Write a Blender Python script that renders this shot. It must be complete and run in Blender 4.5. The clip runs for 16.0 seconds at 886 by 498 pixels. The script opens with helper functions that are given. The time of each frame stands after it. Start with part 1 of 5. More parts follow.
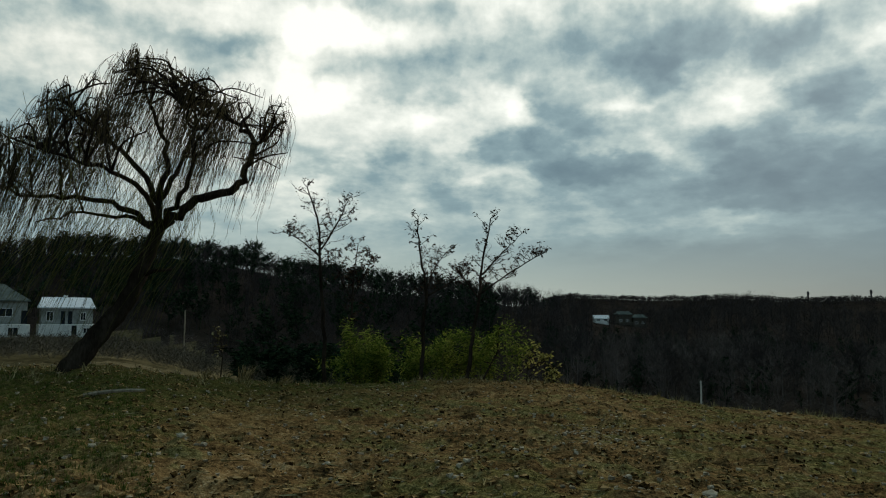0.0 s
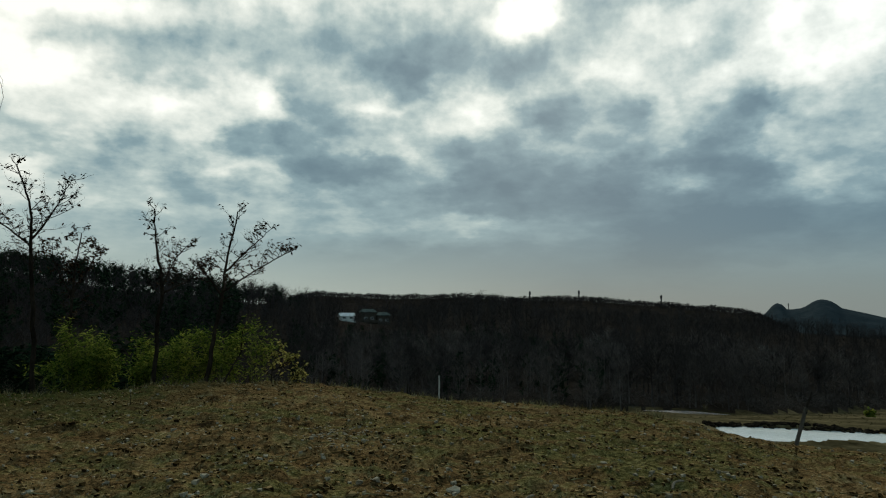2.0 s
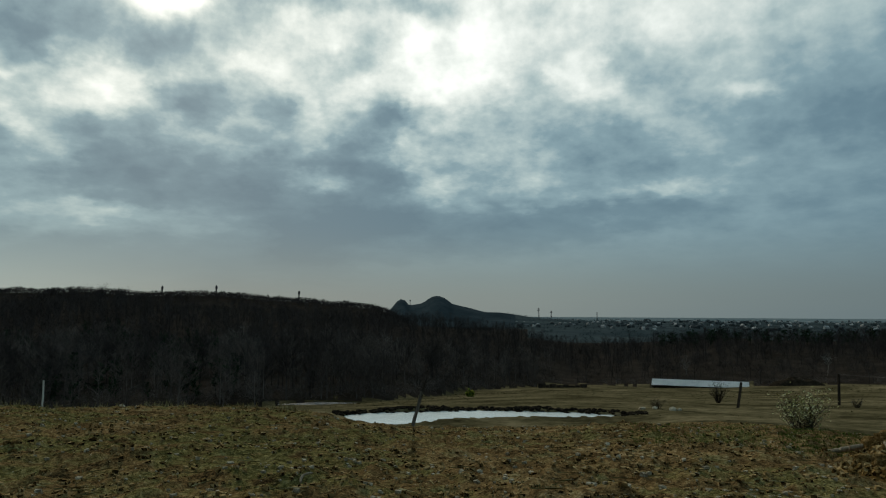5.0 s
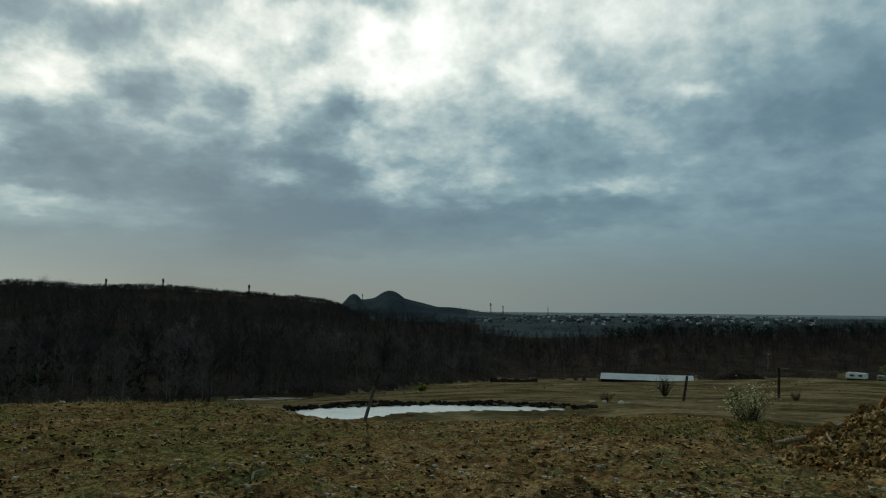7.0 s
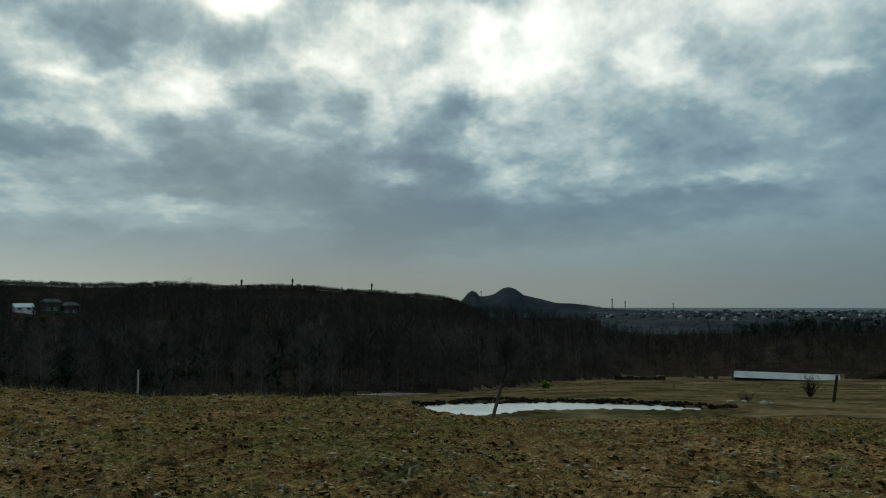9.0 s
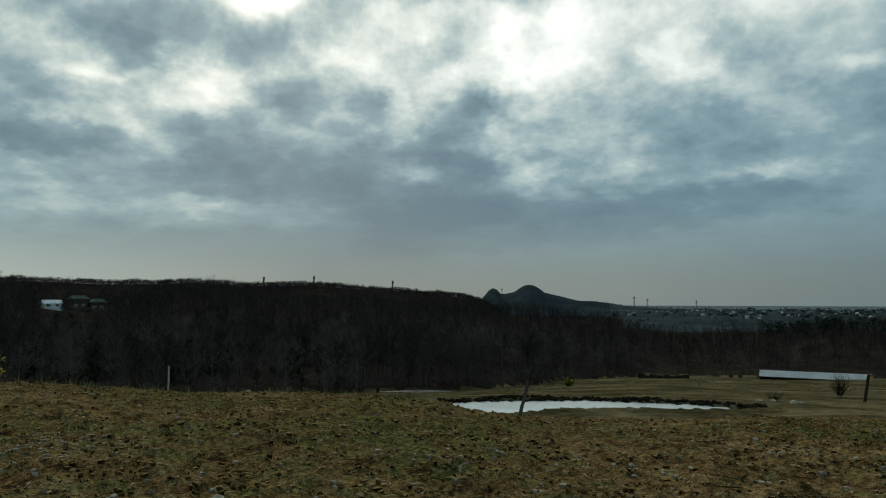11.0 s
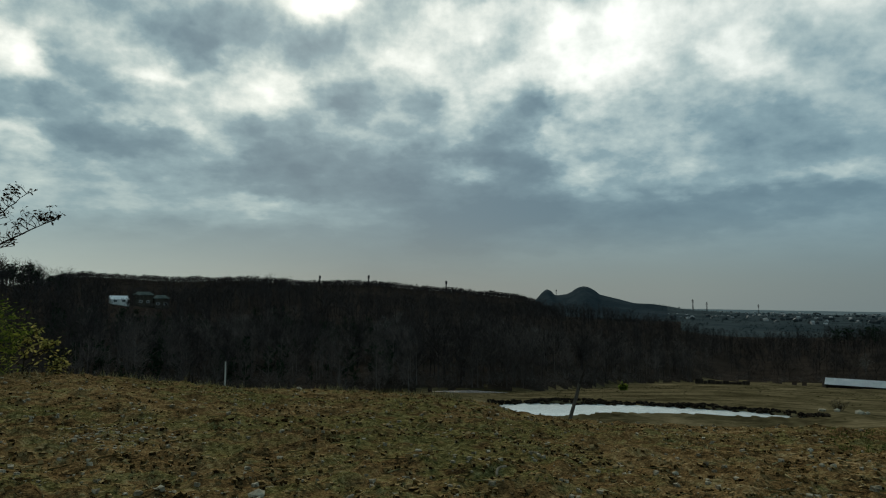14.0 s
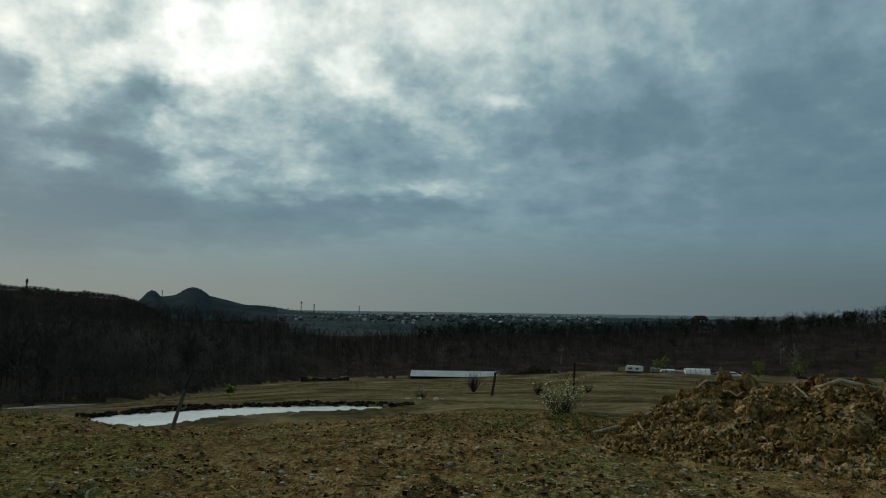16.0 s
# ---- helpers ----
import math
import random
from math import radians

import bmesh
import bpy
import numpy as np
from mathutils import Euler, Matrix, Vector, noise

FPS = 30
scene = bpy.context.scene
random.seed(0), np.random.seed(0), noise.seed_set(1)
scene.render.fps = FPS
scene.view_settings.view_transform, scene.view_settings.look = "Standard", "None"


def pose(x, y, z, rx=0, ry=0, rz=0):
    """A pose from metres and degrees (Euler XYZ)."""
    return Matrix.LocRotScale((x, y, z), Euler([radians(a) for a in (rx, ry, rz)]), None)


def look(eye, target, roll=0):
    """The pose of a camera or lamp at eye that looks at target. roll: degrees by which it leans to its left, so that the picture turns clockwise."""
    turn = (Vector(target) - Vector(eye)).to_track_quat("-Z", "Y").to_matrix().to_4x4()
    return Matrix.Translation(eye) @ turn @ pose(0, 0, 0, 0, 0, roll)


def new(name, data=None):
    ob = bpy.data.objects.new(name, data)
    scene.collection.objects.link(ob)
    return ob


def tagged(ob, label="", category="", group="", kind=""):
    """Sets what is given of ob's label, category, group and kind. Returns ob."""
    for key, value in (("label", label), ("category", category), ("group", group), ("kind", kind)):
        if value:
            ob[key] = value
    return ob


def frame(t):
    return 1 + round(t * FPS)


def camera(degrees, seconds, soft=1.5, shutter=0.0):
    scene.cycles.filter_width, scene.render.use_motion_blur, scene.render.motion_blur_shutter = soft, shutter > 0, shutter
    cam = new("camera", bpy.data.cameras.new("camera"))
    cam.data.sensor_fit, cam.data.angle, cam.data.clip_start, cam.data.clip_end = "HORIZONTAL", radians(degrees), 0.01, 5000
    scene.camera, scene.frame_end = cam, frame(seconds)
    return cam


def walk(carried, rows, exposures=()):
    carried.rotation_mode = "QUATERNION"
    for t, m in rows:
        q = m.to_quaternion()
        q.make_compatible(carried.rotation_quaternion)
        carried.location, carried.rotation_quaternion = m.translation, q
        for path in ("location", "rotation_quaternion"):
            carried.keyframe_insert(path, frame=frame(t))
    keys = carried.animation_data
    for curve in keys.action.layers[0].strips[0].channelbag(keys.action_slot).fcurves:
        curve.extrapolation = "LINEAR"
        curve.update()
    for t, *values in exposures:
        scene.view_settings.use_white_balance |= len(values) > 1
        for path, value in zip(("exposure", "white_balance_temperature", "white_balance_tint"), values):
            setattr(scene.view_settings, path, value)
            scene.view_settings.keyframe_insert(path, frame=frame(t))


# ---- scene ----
cam = camera(64.5, 16.0, soft=1.15)
PATH = [
    # seconds, x, y, z, yaw, pitch, roll
    (0, 0.00, 0.00, 0.01, 6.02, 5.26, -0.57), (0.5, -0.02, 0.14, 0.01, 3.42, 5.09, -0.46), (1, -0.05, 0.25, 0.02, -1.14, 5.01, -1.08),
    (1.5, -0.08, 0.29, 0.03, -8.61, 5.31, -1.08), (2, -0.04, 0.31, 0.04, -14.39, 5.27, -0.55), (2.5, 0.03, 0.38, 0.05, -20.37, 5.15, -0.70),
    (3, 0.04, 0.44, 0.05, -26.47, 5.16, -0.70), (3.5, -0.00, 0.54, 0.02, -32.67, 5.30, -0.68), (4, 0.07, 0.61, -0.00, -38.11, 5.40, -0.40),
    (6.5, 0.26, 0.73, -0.05, -45.67, 4.76, -0.49), (7, 0.24, 0.78, -0.04, -47.04, 4.72, -0.48), (7.5, 0.22, 0.90, -0.04, -47.25, 4.69, -0.29),
    (8, 0.17, 1.02, -0.06, -45.70, 4.36, -0.04), (8.5, 0.15, 1.08, -0.07, -41.03, 4.16, 0.37), (9, 0.14, 1.12, -0.06, -37.41, 4.42, 0.06),
    (11.5, -0.12, 1.32, -0.05, -34.65, 4.06, -0.15), (12, -0.12, 1.39, -0.05, -31.06, 3.96, 0.04), (12.5, -0.10, 1.40, -0.05, -28.04, 3.96, -0.01),
    (13, -0.08, 1.37, -0.05, -27.08, 3.91, -0.20), (13.5, -0.06, 1.29, -0.05, -27.05, 3.97, -0.28), (14, 0.00, 1.15, -0.03, -31.39, 4.20, -0.82),
    (14.5, 0.03, 1.12, -0.02, -39.95, 4.44, -1.27), (15, 0.02, 1.14, -0.02, -49.31, 4.75, -1.55), (15.5, 0.00, 1.18, -0.03, -57.30, 4.87, -1.37),
    (16, -0.00, 1.20, -0.02, -62.29, 4.77, -0.79),
]
walk(cam, [(t, pose(x, y, z, 90 + p, r, a)) for t, x, y, z, a, p, r in PATH])

# ---- world and sun ----
SUN_AZ, SUN_EL = 22.0, 27.0
NODES = "ShaderNode"


class Graph:
    """A short way to write node trees."""

    def __init__(self, tree):
        self.tree = tree
        tree.nodes.clear()

    def node(self, kind, *ins, **props):
        n = self.tree.nodes.new(NODES + kind)
        for k, v in props.items():
            setattr(n, k, v)
        for i, v in enumerate(ins):
            self.plug(n, i, v)
        return n

    def plug(self, n, i, v):
        if v is None:
            return
        if isinstance(v, bpy.types.NodeSocket):
            self.tree.links.new(v, n.inputs[i])
        else:
            n.inputs[i].default_value = v

    def math(self, op, a, b=None, c=None, clamp=False):
        return self.node("Math", a, b, c, operation=op, use_clamp=clamp).outputs[0]

    def vec(self, op, a, b=None, c=None):
        n = self.node("VectorMath", a, b, c, operation=op)
        return n.outputs["Value"] if op in ("DOT_PRODUCT", "LENGTH") else n.outputs[0]

    def noise(self, v, scale, detail=4.0, rough=0.55, colour=False, distort=0.0):
        n = self.node("TexNoise")
        self.plug(n, "Vector", v)
        for k, x in (("Scale", scale), ("Detail", detail), ("Roughness", rough), ("Distortion", distort)):
            n.inputs[k].default_value = x
        return n.outputs["Color" if colour else "Fac"]

    def ramp(self, fac, stops):
        n = self.node("ValToRGB", fac)
        e = n.color_ramp.elements
        while len(e) < len(stops):
            e.new(0.5)
        for s, (p, c) in zip(e, stops):
            s.position, s.color = p, (*c, 1)
        return n.outputs[0]

    def mix(self, fac, a, b, blend="MIX"):
        n = self.node("Mix", data_type="RGBA", blend_type=blend)
        self.plug(n, 0, fac)
        self.plug(n, 6, a if isinstance(a, bpy.types.NodeSocket) else (*a, 1))
        self.plug(n, 7, b if isinstance(b, bpy.types.NodeSocket) else (*b, 1))
        return n.outputs[2]


# cloud masses: azimuth, elevation, their half widths (degrees), how much lighter or darker
DARK_LEFT = [
    (-26.5, 20.2, 4.7, 1.8, 0.22), (-22.2, 20.5, 1.9, 0.9, 0.25), (-14.4, 20.1, 3.3, 1.5, 0.42), (-8.8, 18.7, 3.9, 2.2, 0.28), (-10.5, 24.2, 5.8, 1.2, 0.4),
    (-23.9, 18.6, 2.6, 1.3, 0.2), (-32.1, 21, 4.4, 1.3, 0.2), (-37.3, 14.2, 3, 1.7, 0.25), (-16.9, 12.3, 2.1, 1.2, 0.28), (-9.1, 12.2, 3.3, 1.7, 0.28),
    (-11.8, 9.8, 3.2, 1.4, 0.2), (-14.6, 6.8, 9.5, 1.4, 0.12),
]
DARK_MIDDLE = [
    (5.5, 21.1, 9.9, 2.5, 0.34), (15.7, 20.7, 7.2, 2.3, 0.34), (11.7, 18.5, 3.2, 1.6, 0.28), (21.8, 19.3, 2.8, 1.5, 0.22), (-3.8, 20.6, 4.1, 1.3, 0.22),
    (3.5, 16.9, 2.2, 1.5, 0.26), (5.8, 15.3, 3, 1.3, 0.22), (-0.6, 13.5, 3, 1.5, 0.34), (3.3, 12.1, 2.7, 2, 0.36), (6.8, 11.2, 3, 1.6, 0.3),
    (-5.2, 9.6, 2.5, 2.1, 0.26),
]
DARK_SUN = [
    (17.7, 13, 4.3, 1.5, 0.24), (23.5, 15.9, 2.8, 1.4, 0.4), (29.1, 16.2, 2.2, 1.1, 0.26), (27.9, 17.7, 2.5, 0.9, 0.16), (38.6, 15.7, 2.4, 1.3, 0.38),
    (35.2, 20, 1.9, 1.1, 0.2), (35.7, 12.7, 2.7, 1.7, 0.36), (30.3, 11.7, 3.2, 1.2, 0.24), (20.1, 9.9, 6.4, 1.9, 0.36), (28, 9.6, 3.2, 2, 0.28),
    (37.7, 10.7, 2.1, 1.5, 0.32), (34.5, 7.1, 8.4, 3, 0.36), (31.8, 4.8, 3.7, 2.1, 0.24), (13.5, 4, 15.4, 2.4, 0.17), (27.4, 23.9, 3.5, 2.2, 0.26),
    (35.4, 24.3, 8, 1.1, 0.34),
]
DARK_RIGHT = [
    (49.5, 18.8, 2, 1.7, 0.14), (60.6, 19.2, 3.2, 1.9, 0.1), (44.9, 6.8, 10.7, 2, 0.28), (56.9, 7.7, 7.9, 1.1, 0.14), (56.9, 12.7, 5.9, 2.4, 0.14),
    (73.7, 14.3, 5.6, 2.3, 0.13), (77.5, 16.9, 3.9, 2.2, 0.13), (67.8, 13.4, 5, 1.3, 0.1), (52.3, 15.2, 2.7, 1.7, 0.1), (51.1, 19.4, 1.6, 1.9, 0.12),
    (78.8, 13.6, 8.3, 1.8, 0.12), (90.1, 15.9, 5.5, 4.1, 0.1), (91.7, 9, 6.9, 2.7, 0.12), (53.7, 8.5, 15.9, 0.9, 0.1), (55.4, 12.4, 4.3, 1.9, 0.1),
]
LIGHT_LEFT = [
    (-15.3, 22.3, 4, 2.2, 0.6), (-17.1, 17.9, 4.4, 3, 0.42), (-9.2, 16.1, 3.3, 1, 0.34), (-18, 8.9, 3.1, 3.2, 0.2), (-2.6, 17.1, 1.7, 1.1, 0.2),
    (-35, 18.3, 5.5, 2.3, 0.14), (-28.2, 21.8, 3.1, 1, 0.2), (-5.3, 13.5, 2.7, 1, 0.3), (-10, 7.8, 7.5, 0.8, 0.14),
]
LIGHT_MIDDLE = [
    (21.2, 23.7, 3.2, 1.5, 0.75), (18.1, 16.3, 4.9, 2.5, 0.4), (0, 16.8, 1.3, 1.8, 0.42), (8.7, 16.7, 1.6, 0.7, 0.22), (11, 13.7, 2.6, 1, 0.3),
    (-4.3, 11, 2.1, 0.6, 0.26), (5.9, 13.4, 3, 0.7, 0.24), (18.8, 7.4, 4.2, 0.7, 0.26), (9.1, 6.7, 9, 1.1, 0.16), (33.1, 10.5, 1.9, 1, 0.26),
    (30.3, 18.3, 5.6, 1.5, 0.26), (44.4, 20.6, 5.8, 2.6, 0.22), (41.8, 17.9, 4.8, 2.1, 0.2), (21.5, 9.5, 1.1, 0.8, 0.2),
]
LIGHT_RIGHT = [
    (42.6, 8.8, 3.2, 1.7, 0.26), (40.7, 12.9, 2.2, 1.4, 0.2), (55.1, 9.1, 2.7, 0.8, 0.28), (51, 8.9, 3.2, 0.7, 0.2), (60.9, 9.6, 3.6, 0.7, 0.2),
    (54.2, 18.7, 2.2, 1.5, 0.2), (66.6, 16.7, 2, 0.8, 0.14), (46.7, 20.1, 3.4, 2.2, 0.14), (55.3, 18.6, 1.7, 1.6, 0.18), (67, 16.6, 2.2, 0.8, 0.18),
    (79.6, 11.4, 3, 0.9, 0.14), (60.6, 9.9, 2.2, 0.6, 0.14), (44.8, 8.3, 2.3, 0.7, 0.2), (72.1, 21.6, 9, 1.6, 0.1),
]

world = bpy.data.worlds.new("cloudy_sky")
scene.world = world
world.use_nodes = True
g = Graph(world.node_tree)
way = g.node("TexCoord").outputs["Generated"]
xyz = g.node("SeparateXYZ", way)
up = xyz.outputs[2]
az = g.math("DEGREES", g.math("ARCTAN2", xyz.outputs[0], xyz.outputs[1]))
el = g.math("DEGREES", g.math("ARCSINE", up))
rise = g.math("MULTIPLY", g.math("LOGARITHM", g.math("ADD", g.math("MAXIMUM", el, 0.0), 6.0), math.e), 32.0)
flat = g.node("CombineXYZ", az, rise, 0.0).outputs[0]
HALF = (0.5, 0.5, 0.5)
drift = g.vec("SUBTRACT", g.noise(flat, 0.17, 2.0, 0.5, colour=True), HALF)
curl = g.vec("SUBTRACT", g.noise(flat, 0.55, 3.0, 0.55, colour=True), HALF)
spot = g.vec("MULTIPLY_ADD", drift, (4.5, 2.2, 0.0), g.node("CombineXYZ", az, el, 0.0).outputs[0])
spot = g.vec("MULTIPLY_ADD", curl, (3.0, 1.7, 0.0), spot)
fine = g.noise(flat, 0.27, 3.0, 0.5)
wisps = g.noise(flat, 0.8, 4.0, 0.58)
# rounded tufts of the cloud layer
cells = g.node("TexVoronoi", feature="SMOOTH_F1")
g.plug(cells, "Vector", g.vec("MULTIPLY_ADD", curl, (2.6, 2.6, 0.0), flat))
cells.inputs["Scale"].default_value, cells.inputs["Smoothness"].default_value = 0.30, 0.6
tufts = cells.outputs["Distance"]


def bump_at(a, e, sa, se):
    far = g.vec("MULTIPLY", g.vec("SUBTRACT", spot, (a, e, 0)), (1 / sa, 1 / se, 0))
    return g.math("EXPONENT", g.math("MULTIPLY", g.math("POWER", g.vec("DOT_PRODUCT", far, far), 1.35), -1.0))


value = g.math("MULTIPLY_ADD", bump_at(-20, 20, 30, 18), 0.42, 0.33)
value = g.math("MULTIPLY_ADD", bump_at(28, 33, 42, 17), 0.36, value)  # the glow round the hidden sun
value = g.math("MULTIPLY_ADD", bump_at(54, 23, 30, 13), 0.24, value)
value = g.math("MULTIPLY_ADD", bump_at(90, 8, 20, 9), -0.10, value)
for rows, sign in ((DARK_LEFT + DARK_MIDDLE, -0.72), (DARK_SUN + DARK_RIGHT, -0.84), (LIGHT_LEFT + LIGHT_MIDDLE + LIGHT_RIGHT, 0.56)):
    for a, e, sa, se, amount in rows:
        value = g.math("MULTIPLY_ADD", bump_at(a, e, sa, se), sign * amount, value)
grain = g.math("ADD", g.math("MULTIPLY", g.math("SUBTRACT", fine, 0.5), 0.42), g.math("MULTIPLY", g.math("SUBTRACT", wisps, 0.5), 0.30))
grain = g.math("MULTIPLY_ADD", g.math("SUBTRACT", tufts, 0.42), 0.30, grain)
high = g.node("MapRange", el, 3.0, 10.0, 0.10, 1.0).outputs[0]
calm = g.node("MapRange", az, 40.0, 75.0, 1.0, 0.6).outputs[0]
value = g.math("MULTIPLY_ADD", g.math("MULTIPLY", grain, calm), high, value)
cloud = g.ramp(value, [(0.0, (.092, .158, .200)), (0.25, (.135, .215, .255)), (0.45, (.225, .325, .355)),
                       (0.62, (.43, .515, .50)), (0.8, (.74, .77, .71)), (1.0, (1.05, 1.04, .96))])
# the low haze over the horizon
haze = g.ramp(g.node("MapRange", az, -4.0, 95.0, 0.0, 1.0).outputs[0],
              [(0.0, (.38, .44, .41)), (0.14, (.26, .32, .315)), (0.3, (.122, .172, .190)), (0.55, (.160, .200, .200)), (1.0, (.082, .118, .132))])
low = g.node("MapRange", el, 1.0, 7.5, 0.85, 0.0, interpolation_type="SMOOTHSTEP").outputs[0]
cloud = g.mix(low, cloud, haze)
warm = g.ramp(g.node("MapRange", az, -40.0, 90.0, 0.0, 1.0).outputs[0], [(0.0, (1.0, 1.0, .97)), (0.35, (.97, 1.0, .99)), (0.6, (.96, 1.0, 1.01)), (1.0, (.95, 1.0, 1.03))])
cloud = g.mix(1.0, cloud, warm, "MULTIPLY")
clear = g.node("TexSky", sky_type="NISHITA", sun_disc=False, sun_elevation=radians(SUN_EL), sun_rotation=radians(SUN_AZ))
clear.altitude = 120
blue = g.vec("SCALE", clear.outputs[0])
blue.node.inputs["Scale"].default_value = 0.08
back = g.node("Background", g.mix(0.06, cloud, blue), 1.0)
g.tree.links.new(back.outputs[0], g.node("OutputWorld").inputs[0])

sun = new("sun", bpy.data.lights.new("sun", "SUN"))
sun.data.energy, sun.data.angle, sun.data.color = 1.3, radians(10), (1, .88, .70)
sun.matrix_world = look((60 * math.sin(radians(SUN_AZ)), 60 * math.cos(radians(SUN_AZ)), 60 * math.tan(radians(SUN_EL))), (0, 0, 0))
scene.view_settings.exposure = 0.10

# ---- materials ----


def material(name, rough=0.8, spec=0.3, metal=0.0):
    m = bpy.data.materials.new(name)
    m.use_nodes = True
    k = Graph(m.node_tree)
    b = k.node("BsdfPrincipled")
    b.inputs["Roughness"].default_value = rough
    b.inputs["Metallic"].default_value = metal
    b.inputs["Specular IOR Level"].default_value = spec
    k.tree.links.new(b.outputs[0], k.node("OutputMaterial").inputs[0])
    place = k.node("TexCoord").outputs["Object"]
    return m, k, b, place


def relief(k, b, height, strength, distance):
    n = k.node("Bump")
    n.inputs["Strength"].default_value, n.inputs["Distance"].default_value = strength, distance
    k.plug(n, "Height", height)
    k.plug(b, "Normal", n.outputs[0])


def mottled(name, colours, scale, fine=8.0, rough=0.9, spec=0.0, bump=0.4, depth=0.02, metal=0.0, stretch=(1, 1, 1), island=0.0, glow_through=0.0):
    """A surface of two or more tones at two scales; island: how far loose pieces differ."""
    m, k, b, place = material(name, rough, spec, metal)
    v = k.vec("MULTIPLY", place, stretch)
    a, c = k.noise(v, scale, 5.0, 0.6), k.noise(v, scale * fine, 4.0, 0.6)
    fac = k.math("MULTIPLY_ADD", k.math("SUBTRACT", c, 0.5), 0.6, a)
    if island:
        loose = k.node("NewGeometry").outputs["Random Per Island"]
        fac = k.math("MULTIPLY_ADD", k.math("SUBTRACT", loose, 0.5), island, fac)
    lo, hi = 0.3, 0.7
    n = len(colours) - 1
    k.plug(b, "Base Color", k.ramp(fac, [(lo + (hi - lo) * i / n, col) for i, col in enumerate(colours)]))
    if bump:
        relief(k, b, c, bump, depth)
    if glow_through:
        thin = k.node("BsdfTranslucent", b.inputs["Base Color"].links[0].from_socket)
        both = k.node("MixShader", glow_through, b.outputs[0], thin.outputs[0])
        out = [n for n in k.tree.nodes if n.bl_idname == "ShaderNodeOutputMaterial"][0]
        k.tree.links.new(both.outputs[0], out.inputs[0])
    return m


def soil_material():
    """Churned field soil: brown clods, olive grass, straw and pale crumbs."""
    m, k, b, p = material("field_soil", 1.0, 0.0)
    big, mid, tiny = k.noise(p, 0.28, 4, 0.6), k.noise(p, 2.0, 4, 0.6), k.noise(p, 14.0, 3, 0.65)
    speck = k.noise(p, 45.0, 2, 0.6)
    fac = k.math("MULTIPLY_ADD", k.math("SUBTRACT", tiny, 0.5), 0.9, mid)
    fac = k.math("MULTIPLY_ADD", k.math("SUBTRACT", speck, 0.5), 0.7, fac)
    soil = k.ramp(fac, [(0.22, (.020, .014, .007)), (0.42, (.112, .070, .029)), (0.60, (.215, .142, .062)), (0.82, (.38, .29, .16))])
    grass = k.ramp(k.math("MULTIPLY_ADD", k.math("SUBTRACT", speck, 0.5), 0.8, tiny), [(0.3, (.018, .022, .006)), (0.5, (.075, .080, .024)), (0.7, (.19, .175, .065))])
    bare = k.node("MapRange", k.vec("DOT_PRODUCT", p, (0.85, -0.3, 0.0)), 3.0, 9.0, 0.0, 0.09).outputs[0]
    where = k.math("SUBTRACT", k.math("MULTIPLY_ADD", k.math("SUBTRACT", mid, 0.5), 0.9, big), bare)
    where = k.node("MapRange", where, 0.46, 0.60, 0.0, 0.75).outputs[0]
    col = k.mix(where, soil, grass)
    pale = k.node("MapRange", k.noise(p, 9.0, 3, 0.7), 0.66, 0.72, 0.0, 0.45).outputs[0]
    col = k.mix(pale, col, (.34, .30, .22))
    # the green end of the field, by the willow
    side = k.vec("DOT_PRODUCT", p, (-0.92, 0.38, 0.0))
    green = k.node("MapRange", k.math("MULTIPLY_ADD", k.math("SUBTRACT", mid, 0.5), 6.0, side), 6.5, 12.0, 0.0, 0.85).outputs[0]
    lawn = k.ramp(k.math("MULTIPLY_ADD", k.math("SUBTRACT", speck, 0.5), 0.8, tiny), [(0.3, (.010, .014, .004)), (0.55, (.034, .046, .013)), (0.75, (.085, .085, .030))])
    k.plug(b, "Base Color", k.mix(green, col, lawn))
    relief(k, b, k.math("MULTIPLY_ADD", speck, 0.5, tiny), 1.0, 0.035)
    return m


SOIL = soil_material()
MEADOW = mottled("dry_meadow", [(.030, .026, .013), (.088, .074, .038), (.185, .150, .085)], 0.16, 11, bump=0.5, depth=0.05)
LITTER = mottled("leaf_litter", [(.017, .014, .011), (.029, .0235, .019), (.048, .039, .032)], 0.15, 9, bump=0.6, depth=0.3)
# aerial haze painted into these three: blue-grey tones, palest beyond 2800 m
PLAIN_NEAR = mottled("wooded_plain_hazed", [(0.0216, 0.0336, 0.0384), (0.0408, 0.0552, 0.06), (0.066, 0.0816, 0.084)], 0.006, 12, bump=0)
PLAIN = mottled("far_plain_hazed", [(0.091, 0.13, 0.143), (0.13, 0.169, 0.182), (0.182, 0.2145, 0.221)], 0.004, 12, bump=0)
FAR_HILL = mottled("distant_hill_hazed", [(0.0192, 0.02976, 0.03648), (0.0288, 0.04128, 0.048), (0.04224, 0.05568, 0.06336)], 0.01, 10, bump=0)
BARK_FAR = mottled("grey_brown_bark", [(.026, .0225, .021), (.044, .038, .0355), (.072, .063, .059)], 0.08, 6, bump=0, island=0.25)
BARK_PALE = mottled("pale_grey_bark", [(.062, .051, .046), (.108, .091, .082), (.17, .146, .130)], 0.1, 6, bump=0, island=0.3)
BARK_SILVER = mottled("silver_bark", [(.10, .095, .085), (.19, .18, .165), (.30, .285, .26)], 0.2, 6, bump=0, island=0.4)
EVERGREEN = mottled("evergreen_leaves", [(.007, .015, .009), (.015, .029, .016), (.032, .054, .027)], 0.3, 6, bump=0, island=0.6, rough=0.6)

# ---- mesh helpers ----


